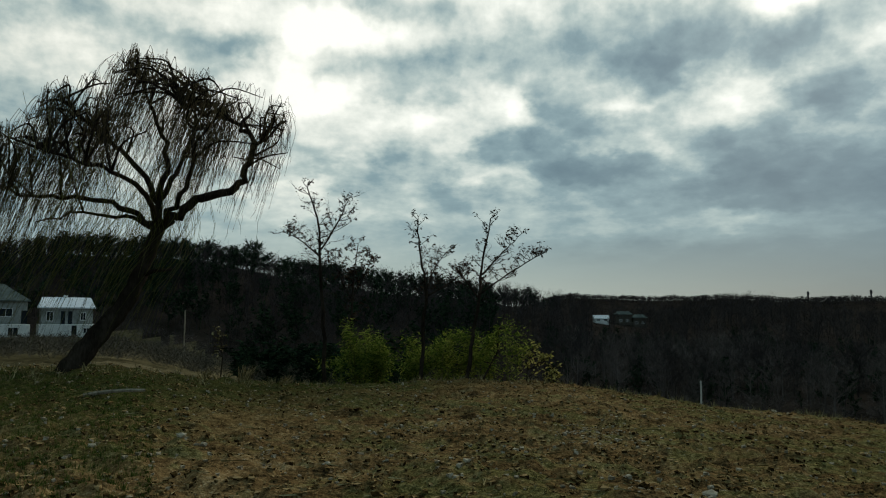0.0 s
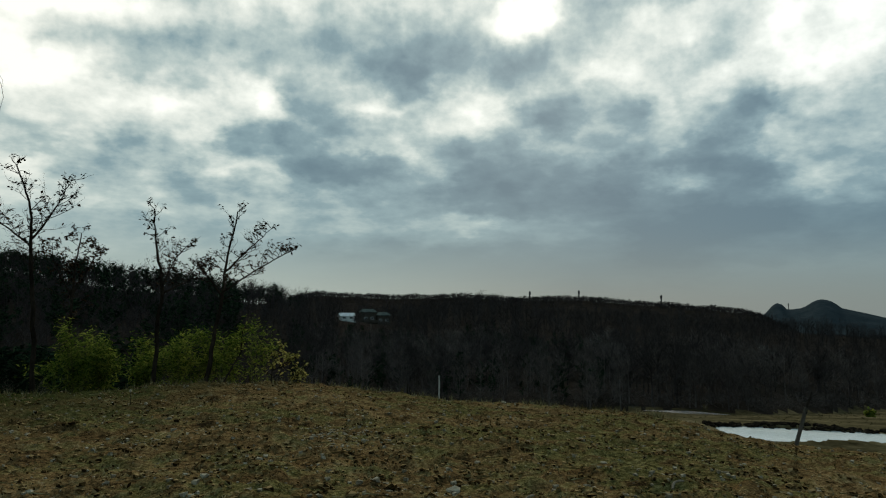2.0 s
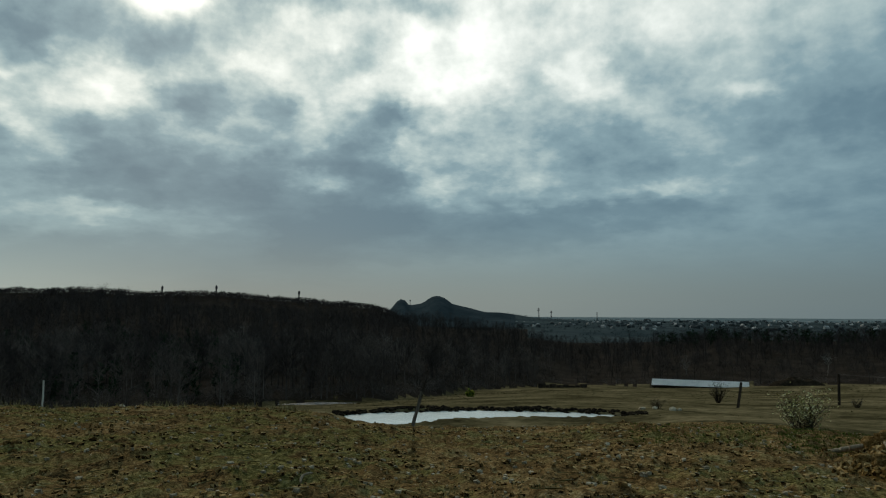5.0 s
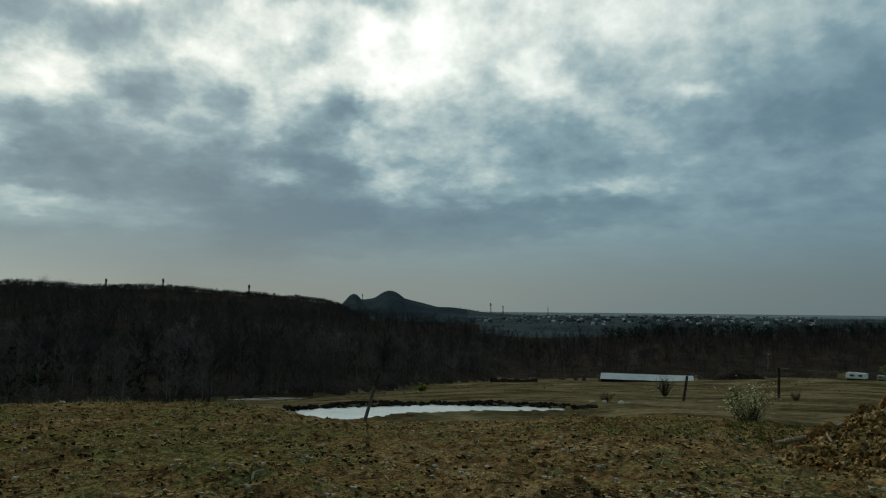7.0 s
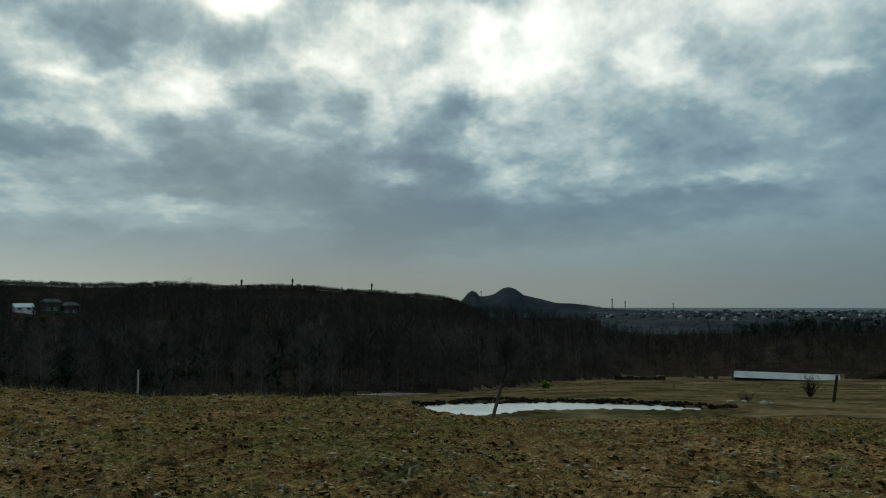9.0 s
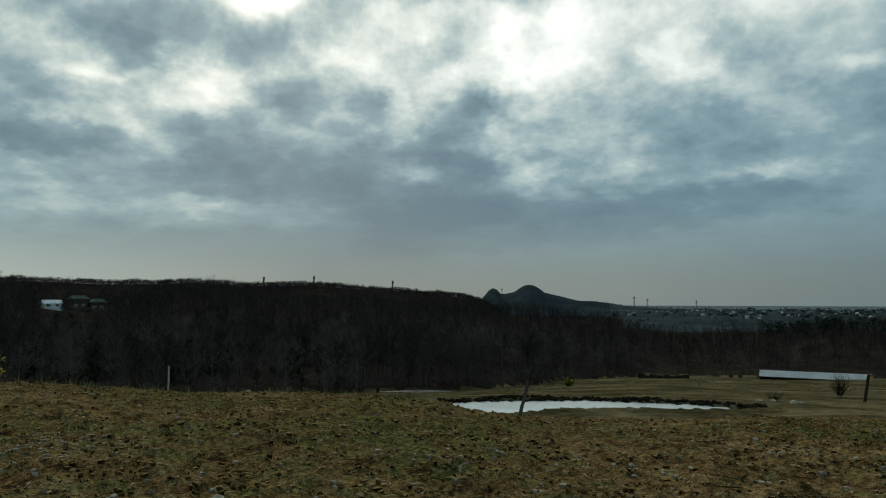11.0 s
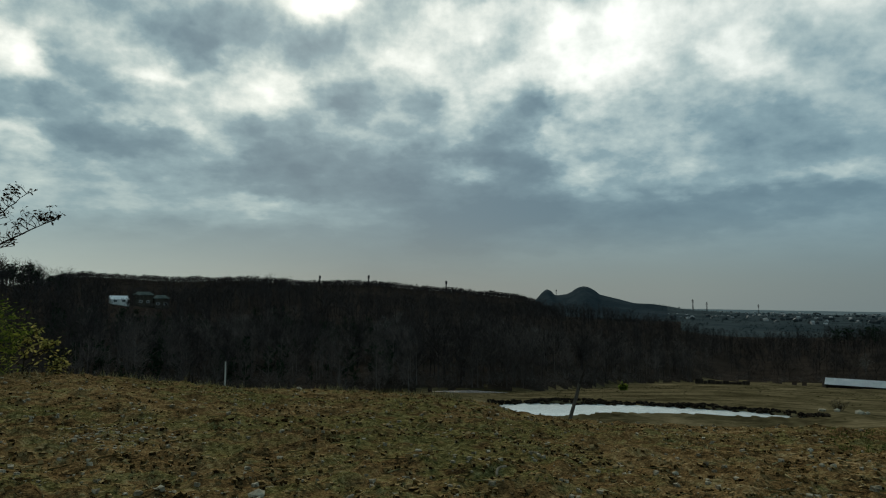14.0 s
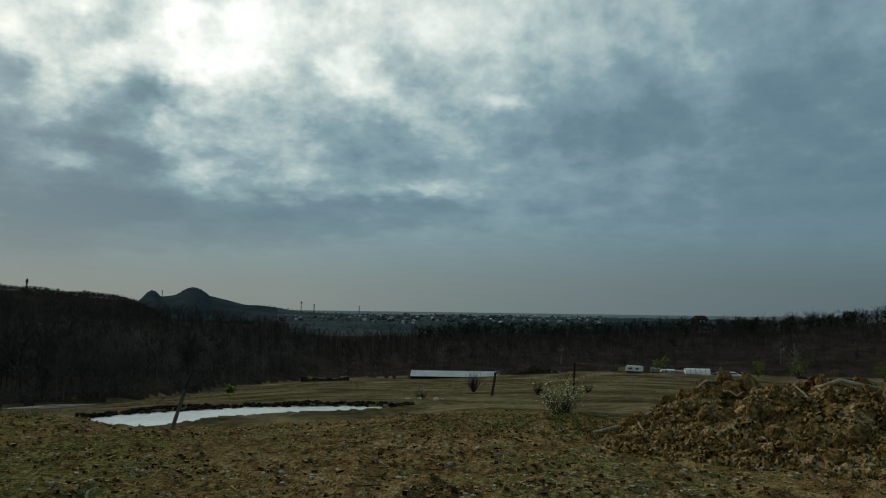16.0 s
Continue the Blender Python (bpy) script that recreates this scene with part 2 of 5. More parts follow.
def solid(name, verts, faces, mats, parent=None, label="", smooth=False):
    """One mesh object from vertices and faces."""
    me = bpy.data.meshes.new(name)
    me.from_pydata([tuple(v) for v in verts], [], [tuple(f) for f in faces])
    for m in mats if isinstance(mats, (list, tuple)) else [mats]:
        me.materials.append(m)
    if smooth:
        me.polygons.foreach_set("use_smooth", [True] * len(me.polygons))
    me.update()
    ob = new(name, me)
    ob.parent = parent
    return tagged(ob, label)


def part(name, bm, mat, parent, label="", smooth=False):
    """Links a bmesh as one mesh under a thing or a part."""
    me = bpy.data.meshes.new(name)
    bm.normal_update()
    bm.to_mesh(me)
    bm.free()
    me.materials.append(mat)
    if smooth:
        me.polygons.foreach_set("use_smooth", [True] * len(me.polygons))
    ob = new(name, me)
    ob.parent = parent
    return tagged(ob, label)


def box(bm, x0, y0, z0, x1, y1, z1, bevel=0.0):
    made = bmesh.ops.create_cube(bm, size=1.0, matrix=Matrix.Translation(((x0 + x1) / 2, (y0 + y1) / 2, (z0 + z1) / 2)) @ Matrix.Diagonal((x1 - x0, y1 - y0, z1 - z0, 1)))
    if bevel:
        edges = list({e for v in made["verts"] for e in v.link_edges})
        bmesh.ops.bevel(bm, geom=edges, offset=bevel, segments=1, affect="EDGES")
    return bm


def thing(name, m, label, category, group="", kind=""):
    """An empty at a thing's base, which parents its parts."""
    ob = new(name)
    ob.matrix_world = m
    ob.empty_display_size = 0.2
    return tagged(ob, label, category, group, kind)


class Strands:
    """Many tapered limbs in one mesh."""

    def __init__(self):
        self.v, self.f = [], []

    def tube(self, points, radii, sides=6, cap=True):
        base = len(self.v)
        pts = [Vector(p) for p in points]
        side = None
        for i, p in enumerate(pts):
            d = (pts[min(i + 1, len(pts) - 1)] - pts[max(i - 1, 0)]).normalized()
            side = (side - d * side.dot(d)).normalized() if side else d.orthogonal().normalized()
            other = d.cross(side)
            for k in range(sides):
                a = 2 * math.pi * k / sides
                self.v.append(p + (side * math.cos(a) + other * math.sin(a)) * radii[i])
        for i in range(len(pts) - 1):
            for k in range(sides):
                a, b = base + i * sides + k, base + i * sides + (k + 1) % sides
                self.f.append((a, b, b + sides, a + sides))
        if cap:
            self.f.append(tuple(base + (len(pts) - 1) * sides + k for k in range(sides)))
            self.f.append(tuple(base + k for k in reversed(range(sides))))

    def leaf(self, p, along, across):
        b = len(self.v)
        p, along, across = Vector(p), Vector(along), Vector(across)
        self.v += [p, p + along * 0.5 + across, p + along, p + along * 0.5 - across]
        self.f.append((b, b + 1, b + 2, b + 3))

    def build(self, name, mat, parent=None, label="", smooth=True, kind=""):
        return tagged(solid(name, self.v, self.f, mat, parent, label, smooth), kind=kind)


# ---- the lie of the land ----
# azimuth (degrees from the first view, clockwise), then by azimuth: the field's edge, the woods' foot and the ridge
AZ = (-60, -42, -30, -22, -15, -3, 4, 14, 30, 35.5, 40, 52, 60, 67, 75, 84, 96, 120)
EDGE_R = (17, 17, 17, 19, 21, 21, 21, 21, 20, 19, 19, 20, 22, 25, 24, 24, 24, 24)
EDGE_EL = (-4.6, -4.15, -4.45, -5.5, -5.75, -5.15, -5.5, -6.7, -7.45, -8.5, -9.35, -8.85, -8.4, -8.2, -9.0, -9.2, -9.0, -8)
MID_EL = (-3.5, -3.2, -3.3, -5.8, -6.6, -6.6, -6.6, -7.3, -7.5, -7.55, -7.55, -7.5, -7.4, -7.4, -7.0, -6.6, -6.4, -6)
FOOT_R = (138, 138, 135, 105, 82, 82, 82, 82, 76, 77, 84, 200, 200, 205, 215, 215, 215, 215)
FOOT_EL = (-2.0, -1.95, -1.95, -4.6, -6.6, -7.2, -7.2, -7.5, -7.3, -7.2, -6.95, -5.75, -5.7, -5.5, -4.7, -4.9, -4.7, -4)
RIDGE_AZ = (-60, -38, -34, -25, -20, -12, -5, 1, 5, 10, 16, 18, 20, 30, 38, 43, 47, 50, 52, 54, 56, 60, 65, 72, 78, 84, 88, 93, 96, 120)
RIDGE_EL = (4, 5.2, 5.8, 5.7, 4.7, 3.7, 3.0, 2.2, 1.5, 0.9, 1.6, 1.7, 1.2, 0.7, 0.3, -0.1, -0.55, -1.1, -1.7, -2.3, -2.0, -1.5, -0.95, -1.1, -0.75, -0.45, -0.2, 0.4, 0.9, 2)
RIDGE_R = (235, 235, 235, 230, 225, 215, 215, 230, 250, 280, 300, 300, 300, 310, 320, 330, 330, 340, 345, 345, 340, 340, 340, 340, 340, 340, 340, 340, 340, 340)
FAR_AZ = (-60, 0, 4, 10, 14, 16, 20, 25, 30, 34, 38, 40, 44, 120)
FAR_EL = (-3, 1.0, 1.75, 1.55, 1.6, 1.75, 1.45, 1.6, 1.2, 0.95, 0.6, -0.4, -3, -3)
PLAIN_Z, TREE_H = -31.0, 7.0
STEPS = np.arange(-180, 180.01, 0.5)


def by_azimuth(xs, ys, soft):
    w = np.exp(-0.5 * (np.arange(-12, 13) * 0.5 / soft) ** 2)
    v = np.interp(STEPS, xs, ys)
    return np.convolve(np.pad(v, 12, mode="edge"), w / w.sum(), "valid")


def tan(deg):
    return np.tan(np.radians(deg))


edge_r, foot_r = by_azimuth(AZ, EDGE_R, 2), by_azimuth(AZ, FOOT_R, 1.5)
edge_z = edge_r * tan(by_azimuth(AZ, EDGE_EL, 1.6))
mid_r = by_azimuth(AZ, [42] * len(AZ), 2)
mid_z = mid_r * tan(by_azimuth(AZ, MID_EL, 2))
foot_z = foot_r * tan(by_azimuth(AZ, FOOT_EL, 1.6))
ridge_r = by_azimuth(RIDGE_AZ, RIDGE_R, 2)
ridge_z = ridge_r * tan(by_azimuth(RIDGE_AZ, RIDGE_EL, 0.8)) - TREE_H
far_z = 1100 * tan(by_azimuth(FAR_AZ, FAR_EL, 0.5)) - TREE_H
POND_Z = -5.35
POND_AZ, POND_NEAR, POND_FAR = (34.8, 37.2, 40.8, 44.4, 47.4, 51.4, 54.4, 57.8), (37.4, 34.2, 35.2, 36.5, 37.3, 37.7, 37.8, 38.2), (37.7, 38.5, 39.0, 39.3, 39.4, 39.4, 39.2, 38.5)
DIP = np.exp(-((STEPS - 45.5) / 13.5) ** 4)  # the hollow before the pond


def ease(t):
    t = np.clip(t, 0, 1)
    return t * t * (3 - 2 * t)


def pond_depth(az, r):
    """One inside the pond, falling to nought at its shore."""
    lo, hi = np.interp(az, POND_AZ, POND_NEAR), np.interp(az, POND_AZ, POND_FAR)
    inside = np.minimum(r - lo, hi - r) + 0.12 * np.sin(az * 5) + 0.08 * np.sin(az * 13)
    return np.clip(inside / 0.5 + 0.5, 0, 1) * (az > 34.7) * (az < 57.9)


def land(x, y):
    """Height of the ground, for arrays of places."""
    x, y = np.asarray(x, float), np.asarray(y, float)
    r = np.hypot(x, y)
    az = np.degrees(np.arctan2(x, y))
    q = [np.interp(az, STEPS, a) for a in (edge_r, edge_z, mid_r, mid_z, foot_r, foot_z, ridge_r, ridge_z, far_z)]
    er, ez, mr, mz, fr, fz, rr, rz, farz = q
    near = -1.62 + (ez + 1.62) * np.clip(r / er, 0, 1) ** 2.2
    z = np.where(r < er, near, ez + (mz - ez) * np.clip((r - er) / (mr - er), 0, 1))
    sunk = np.interp(az, STEPS, DIP) * np.clip((r - er) / (33 - er), 0, 1) * np.clip((42 - r) / 4, 0, 1)
    z = np.where(r < 42, z + sunk * (np.minimum(z, POND_Z - 0.03) - z), z)
    z = np.where(r > mr, mz + (fz - mz) * np.clip((r - mr) / (fr - mr), 0, 1), z)
    z = np.where(r > fr, fz + (rz - fz) * np.clip((r - fr) / (rr - fr), 0, 1) ** 0.9, z)
    z = np.where(r > rr, rz + (PLAIN_Z - rz) * ease((r - rr) / 500), z)
    z = np.maximum(z, np.where(r > 600, PLAIN_Z + (farz - PLAIN_Z) * np.exp(-((r - 1100) / 230) ** 2), -999))
    for a, e, wide in ((42.7, 1.30, 2.0), (39.8, 1.02, 1.1), (42.5, 0.75, 5.0), (47, 0.0, 4.0), (51, -0.5, 3.0)):
        hill = PLAIN_Z + (2300 * tan(e) - PLAIN_Z) * np.exp(-((az - a) / wide) ** 2 - ((r - 2300) / 300) ** 2)
        z = np.where(r > 1500, np.maximum(z, hill), z)
    d = pond_depth(az, r)
    shore = np.clip(pond_depth(az, r + 1.2) + pond_depth(az, r - 1.2) + d, 0, 1)
    z = np.where(shore > 0, z + (POND_Z + 0.05 - z) * shore, z)
    return z - 0.45 * d


def ground_z(x, y):
    return float(land(x, y))


def at(az, r):
    """The place on the ground at an azimuth and distance."""
    x, y = r * math.sin(radians(az)), r * math.cos(radians(az))
    return x, y, ground_z(x, y)


def late(az, r):
    """Azimuth and distance from the start of the walk, for what lies at az and r from its end, a step further on."""
    x, y = r * math.sin(radians(az)), r * math.cos(radians(az)) + 1.15
    return math.degrees(math.atan2(x, y)), math.hypot(x, y)


def ripple(x, y, size):
    """Smooth uneven ground, for arrays."""
    return np.array([noise.noise((a / size, b / size, size)) for a, b in zip(x, y)])


def uneven(x, y):
    """Clods and hollows of the churned field."""
    r = np.hypot(x, y)
    close = np.clip((34 - r) / 8, 0, 1)
    n = 0.11 * ripple(x, y, 2.6) + 0.07 * ripple(x, y, 0.8) * close
    i = r < 32
    n[i] += close[i] * 0.11 * np.maximum(ripple(x[i], y[i], 0.30), -.05)
    i = r < 16
    n[i] += 0.05 * np.maximum(ripple(x[i], y[i], 0.13), 0)
    return n


def ground_sheet():
    azs = np.concatenate([np.arange(-180, -46, 4), np.arange(-46, 100, 0.32), np.arange(100, 180, 4)])
    rs = np.concatenate([[0.0], np.arange(1.5, 4, 0.25), np.arange(4, 20, 0.085), np.arange(20, 30, .12), np.arange(30, 50, 0.4), np.geomspace(50, 4850, 110)])
    A, R = np.meshgrid(azs, rs)
    x, y = (R * np.sin(np.radians(A))).ravel(), (R * np.cos(np.radians(A))).ravel()
    z = land(x, y)
    r = R.ravel()
    close = np.clip((34 - r) / 8, 0, 1)
    dry = 1 - np.clip(pond_depth(A.ravel(), r) * 3, 0, 1)
    n = np.zeros(len(x))
    i = r < 60
    n[i] = uneven(x[i], y[i])
    j = r > 60
    n[j] = ripple(x[j], y[j], 28) * 1.0 * np.clip((r[j] - 90) / 60, 0, 1) + .07 * ripple(x[j], y[j], 7)
    z = z + n * np.clip(dry + 0.2, 0, 1)
    w, faces, mats = len(azs), [], []
    foot = np.interp(azs, STEPS, foot_r)
    edge = np.interp(azs, STEPS, edge_r)
    rnd = np.random.RandomState(3)
    for a in range(len(rs) - 1):
        for b in range(w):
            c = (b + 1) % w
            if a == 0 and rs[0] == 0:
                faces.append((b, (a + 1) * w + b, (a + 1) * w + c))
            else:
                faces.append((a * w + b, (a + 1) * w + b, (a + 1) * w + c, a * w + c))
            q = rs[a] * (1 + 0.05 * noise.noise((azs[b] * .9, rs[a] * .12, 1)) + .006 * rnd.randn())
            # past the woods, faces take the tones with haze painted in
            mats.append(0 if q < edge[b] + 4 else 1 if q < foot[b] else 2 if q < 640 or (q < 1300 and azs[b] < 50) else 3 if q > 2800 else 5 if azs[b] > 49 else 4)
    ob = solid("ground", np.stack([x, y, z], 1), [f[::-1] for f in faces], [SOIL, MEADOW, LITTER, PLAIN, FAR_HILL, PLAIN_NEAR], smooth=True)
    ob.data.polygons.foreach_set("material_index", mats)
    return tagged(ob, "rough brown field falling to dry meadow and wooded hills", "ground", kind="structure")


ground_sheet()

# ---- the woods ----


def bare_tree_form(seed, twigs=80, leafy=False, limbs=11, stout=1.0):
    """Triangles of a winter tree one unit high: trunk, limbs, a haze of slender upright twigs."""
    rnd = random.Random(seed)
    tri = []

    def sliver(p, q, w):
        d = (q - p)
        s = d.cross(Vector((rnd.uniform(-1, 1), rnd.uniform(-1, 1), rnd.uniform(-.3, .3)))).normalized() * w
        tri.append((p - s, p + s, q))

    lean = Vector((rnd.uniform(-.06, .06), rnd.uniform(-.06, .06), .85))
    for k in range(3):
        a, b = 2.1 * k, 2.1 * (k + 1)
        tri.append((Vector((.013 * math.cos(a), .013 * math.sin(a), -.05)), Vector((.013 * math.cos(b), .013 * math.sin(b), -.05)), lean))
    boughs = []
    for k in range(limbs):
        z = rnd.uniform(.16, .72)
        a = rnd.uniform(0, 6.28)
        out = rnd.uniform(.10, .26) * (1.2 - abs(z - .4))
        p = lean * (z / .85)
        q = p + Vector((math.cos(a) * out, math.sin(a) * out, rnd.uniform(.12, .3)))
        sliver(p, q, .005)
        boughs.append((p, q))
    boughs.append((lean * .7, lean * 1.1))
    for k in range(twigs):
        p, q = boughs[k % len(boughs)]
        o = p.lerp(q, rnd.uniform(.25, 1.05))
        if leafy:
            d = Vector((rnd.uniform(-1, 1), rnd.uniform(-1, 1), rnd.uniform(-.8, .8))).normalized()
            sliver(o, o + d * rnd.uniform(.04, .11), rnd.uniform(.012, .028) * stout)
        else:
            d = (Vector((rnd.uniform(-1, 1), rnd.uniform(-1, 1), rnd.uniform(-.1, 1.5))) + (q - p) * 1.5).normalized()
            sliver(o, o + d * rnd.uniform(.06, .17), rnd.uniform(.0022, .0048) * (80 / twigs) ** .35 * stout)
    return np.array([[tuple(v) for v in t] for t in tri])


def in_clearing(x, y, h):
    """Trees that would stand before the small houses on the hillside."""
    az, r = math.degrees(math.atan2(x, y)), math.hypot(x, y)
    return (5.9 < az < 7.2 or 7.8 < az < 10.0) and 60 < r < 246 and (ground_z(x, y) + h) / r > math.tan(radians(-.45))


def woods(name, places, heights, forms, mat, label, category="woods"):
    rnd = np.random.RandomState(len(places))
    chunks = []
    for (x, y), h in zip(places, heights):
        f = forms[rnd.randint(len(forms))]
        if in_clearing(x, y, h):
            continue
        a, fat = rnd.uniform(0, 6.28), rnd.uniform(.8, 1.35)
        c, s = math.cos(a) * h * fat, math.sin(a) * h * fat
        w = np.empty_like(f)
        w[..., 0] = x + f[..., 0] * c - f[..., 1] * s
        w[..., 1] = y + f[..., 0] * s + f[..., 1] * c
        w[..., 2] = ground_z(x, y) + f[..., 2] * h
        chunks.append(w)
    v = np.concatenate(chunks).reshape(-1, 3)
    me = bpy.data.meshes.new(name)
    n = len(v)
    me.vertices.add(n), me.loops.add(n), me.polygons.add(n // 3)
    me.vertices.foreach_set("co", v.ravel())
    me.loops.foreach_set("vertex_index", np.arange(n, dtype=np.int32))
    me.polygons.foreach_set("loop_start", np.arange(0, n, 3, dtype=np.int32))
    me.materials.append(mat)
    me.update(calc_edges=True)
    return tagged(new(name, me), label, category, kind="stuff")


def scatter(n, seed, a0, a1, near, far):
    """Random places between two curves of distance, even over the ground."""
    rnd = np.random.RandomState(seed)
    a = rnd.uniform(a0, a1, n)
    lo, hi = near(a), far(a)
    r = np.sqrt(rnd.uniform(lo ** 2, hi ** 2))
    return np.stack([r * np.sin(np.radians(a)), r * np.cos(np.radians(a))], 1), rnd


def curve(arr, k=1.0, plus=0.0):
    return lambda a: np.interp(a, STEPS, arr) * k + plus


FORMS = [bare_tree_form(s, 70) for s in range(9)]
FINE = [bare_tree_form(s, 300, limbs=16) for s in range(9, 16)]
LEAFY = [bare_tree_form(s, 240, True) for s in range(20, 25)]
SHRUBS = [bare_tree_form(s, 62, stout=1.3)[3:] * np.array((1.9, 1.9, 1.0)) for s in range(30, 35)]
DISTANT = [bare_tree_form(s, 30, True, 6, 2.6)[3:] * np.array((2.2, 2.2, 1.0)) for s in range(70, 75)]
spots, rnd = scatter(4200, 11, -50, 104, curve(foot_r, 1.25, 12), curve(ridge_r, 1.06))
woods("bare_woods", spots, rnd.uniform(4.5, 9, len(spots)), FORMS, BARK_FAR, "bare brown winter woods covering the hillsides")
spots, rnd = scatter(620, 10, -50, 104, curve(foot_r, 1, 3), curve(foot_r, 1.3, 14))
woods("near_woods", spots, rnd.uniform(4.5, 8, len(spots)), FINE, BARK_FAR, "bare brown winter trees with fine twigs at the foot of the hill")
spots, rnd = scatter(900, 12, -50, 104, curve(ridge_r, 0.96), curve(ridge_r, 1.03))
woods("ridge_woods", spots, rnd.uniform(4, 8, len(spots)), FORMS, BARK_FAR, "bare dark trees along the ridge line")
spots, rnd = scatter(420, 13, 4, 52, curve(foot_r, 1, 0), curve(foot_r, 1.2, 30))
woods("valley_edge_woods", spots, rnd.uniform(4, 7, len(spots)), FINE, BARK_PALE, "pale grey bare trees at the foot of the woods")
spots, rnd = scatter(520, 14, -50, -2, curve(foot_r, 1.02, 6), curve(ridge_r, 0.99))
woods("evergreen_woods", spots, rnd.uniform(4, 8, len(spots)), LEAFY, EVERGREEN, "dark green evergreen trees on the hillside")
for a0_, a1_, n_, seed_ in ((-50, 3, 300, 52), (60, 104, 230, 53)):
    spots, rnd = scatter(n_, seed_, a0_, a1_, curve(ridge_r, .95), curve(ridge_r, 1.02))
    woods("ridge_evergreens", spots, rnd.uniform(4, 7.5, len(spots)), [f * np.array((1.5, 1.5, 1)) for f in LEAFY], EVERGREEN, "dense dark evergreen trees along the ridge")
spots, rnd = scatter(230, 18, 2, 27, curve(foot_r, 1.02, 2), curve(foot_r, 1.6, 30))
woods("evergreen_thicket", spots, rnd.uniform(2, 4.5, len(spots)), LEAFY, EVERGREEN, "dark green ivy-clad trees among the bare woods")
spots, rnd = scatter(5000, 15, 2, 47, lambda a: 1000 + 0 * a, lambda a: 1180 + 0 * a)
woods("far_ridge_woods", spots, rnd.uniform(3, 8, len(spots)) + 2.5 * np.array([noise.noise((x / 30, y / 30, 5)) for x, y in spots]), DISTANT, BARK_FAR, "distant bare trees on the far ridge")
spots, rnd = scatter(1000, 17, -50, 104, curve(foot_r, 1, -1), curve(foot_r, 1.0, 7))
woods("woodland_edge_scrub", spots, rnd.uniform(1.0, 2.4, len(spots)), SHRUBS, BARK_PALE, "grey leafless scrub along the foot of the woods", "scrub")
spots, rnd = scatter(3900, 16, -50, 104, curve(foot_r, 1, 0), curve(ridge_r, 0.9))
woods("undergrowth", spots, rnd.uniform(1.6, 3.6, len(spots)), SHRUBS, BARK_FAR, "tangled dark undergrowth below the bare trees")
crowns = []
for a_ in (-33, -31, -27, -18.5, -17, -10, -7.6, 63.5, 64.4, 67, 69.2, 73.0, 73.4, 75, 76, 77.5, 79.2, 80.1, 81, 83.5, 84.6, 86, 87.1, 88.2, 88.8, 89.5, 91, 92.1, 93, 93.8, 94.5, 95.4):
    crowns.append((float(np.interp(a_, STEPS, ridge_r)) * math.sin(radians(a_)), float(np.interp(a_, STEPS, ridge_r)) * math.cos(radians(a_))))
woods("ridge_crowns", crowns, np.random.RandomState(2).uniform(5.5, 9, len(crowns)), [bare_tree_form(s, 420, limbs=20, stout=2.2) * np.array((1.5, 1.5, 1)) for s in (61, 62, 63)], BARK_FAR, "broad dark tree crowns standing above the ridge", "trees")
silver = []
for a_, r_ in ((26.6, 118), (27.4, 120), (28.0, 117), (38.6, 125), (39.3, 122), (8.2, 150), (71.5, 235), (87.5, 240), (88.4, 236), (62, 230)):
    silver.append((r_ * math.sin(radians(a_)), r_ * math.cos(radians(a_))))
woods("silvery_trees", silver, [5.6, 6.2, 5.2, 5, 5.4, 6, 6, 7, 7, 6], [f * np.array((1.4, 1.4, 1)) for f in FINE], BARK_SILVER, "pale silvery bare trees standing out from the woods", "trees")

# ---- trees near the field's edge ----
BARK = mottled("dark_bark", [(.012, .009, .007), (.028, .022, .016), (.055, .043, .032)], 3.0, 7, bump=0.9, depth=0.03, stretch=(1, 1, .3))
TWIG = mottled("thin_twigs", [(.030, .024, .014), (.060, .048, .026), (.11, .090, .046)], 1.2, 5, bump=0, island=0.5)
OLIVE_TWIG = mottled("olive_twigs", [(.05, .052, .012), (.10, .10, .028), (.16, .15, .05)], 1.2, 5, bump=0, island=0.5)
DEAD_LEAF = mottled("withered_leaves", [(.014, .009, .006), (.030, .019, .011), (.065, .042, .022)], 2.0, 5, bump=0, island=0.6)
BAMBOO = mottled("bamboo_leaves", [(.045, .078, .012), (.125, .175, .026), (.29, .32, .06)], 0.9, 5, bump=0, island=0.6, rough=0.55, glow_through=.45)
CULM = mottled("bamboo_stems", [(.07, .075, .02), (.14, .14, .045), (.22, .21, .08)], 2, 5, bump=0)
RUSSET = mottled("yellowed_leaves", [(.19, .18, .045), (.34, .31, .085), (.50, .44, .15)], 2.0, 5, bump=0, island=0.6, glow_through=.4)
STRAW = mottled("dry_grass", [(.10, .085, .035), (.20, .165, .075), (.34, .29, .15)], 1.5, 5, bump=0, island=0.6)
GRASS = mottled("short_grass", [(.022, .030, .010), (.055, .062, .020), (.13, .12, .05)], 1.5, 5, bump=0, island=0.6)
BLOSSOM = mottled("pale_blossom", [(.22, .22, .09), (.40, .39, .19), (.62, .59, .36)], 3, 5, bump=0, island=0.5)


def point(az, el, r):
    """The point at an azimuth, elevation and distance over the ground, as seen from the start of the walk."""
    return Vector((r * math.sin(radians(az)), r * math.cos(radians(az)), r * math.tan(radians(el))))


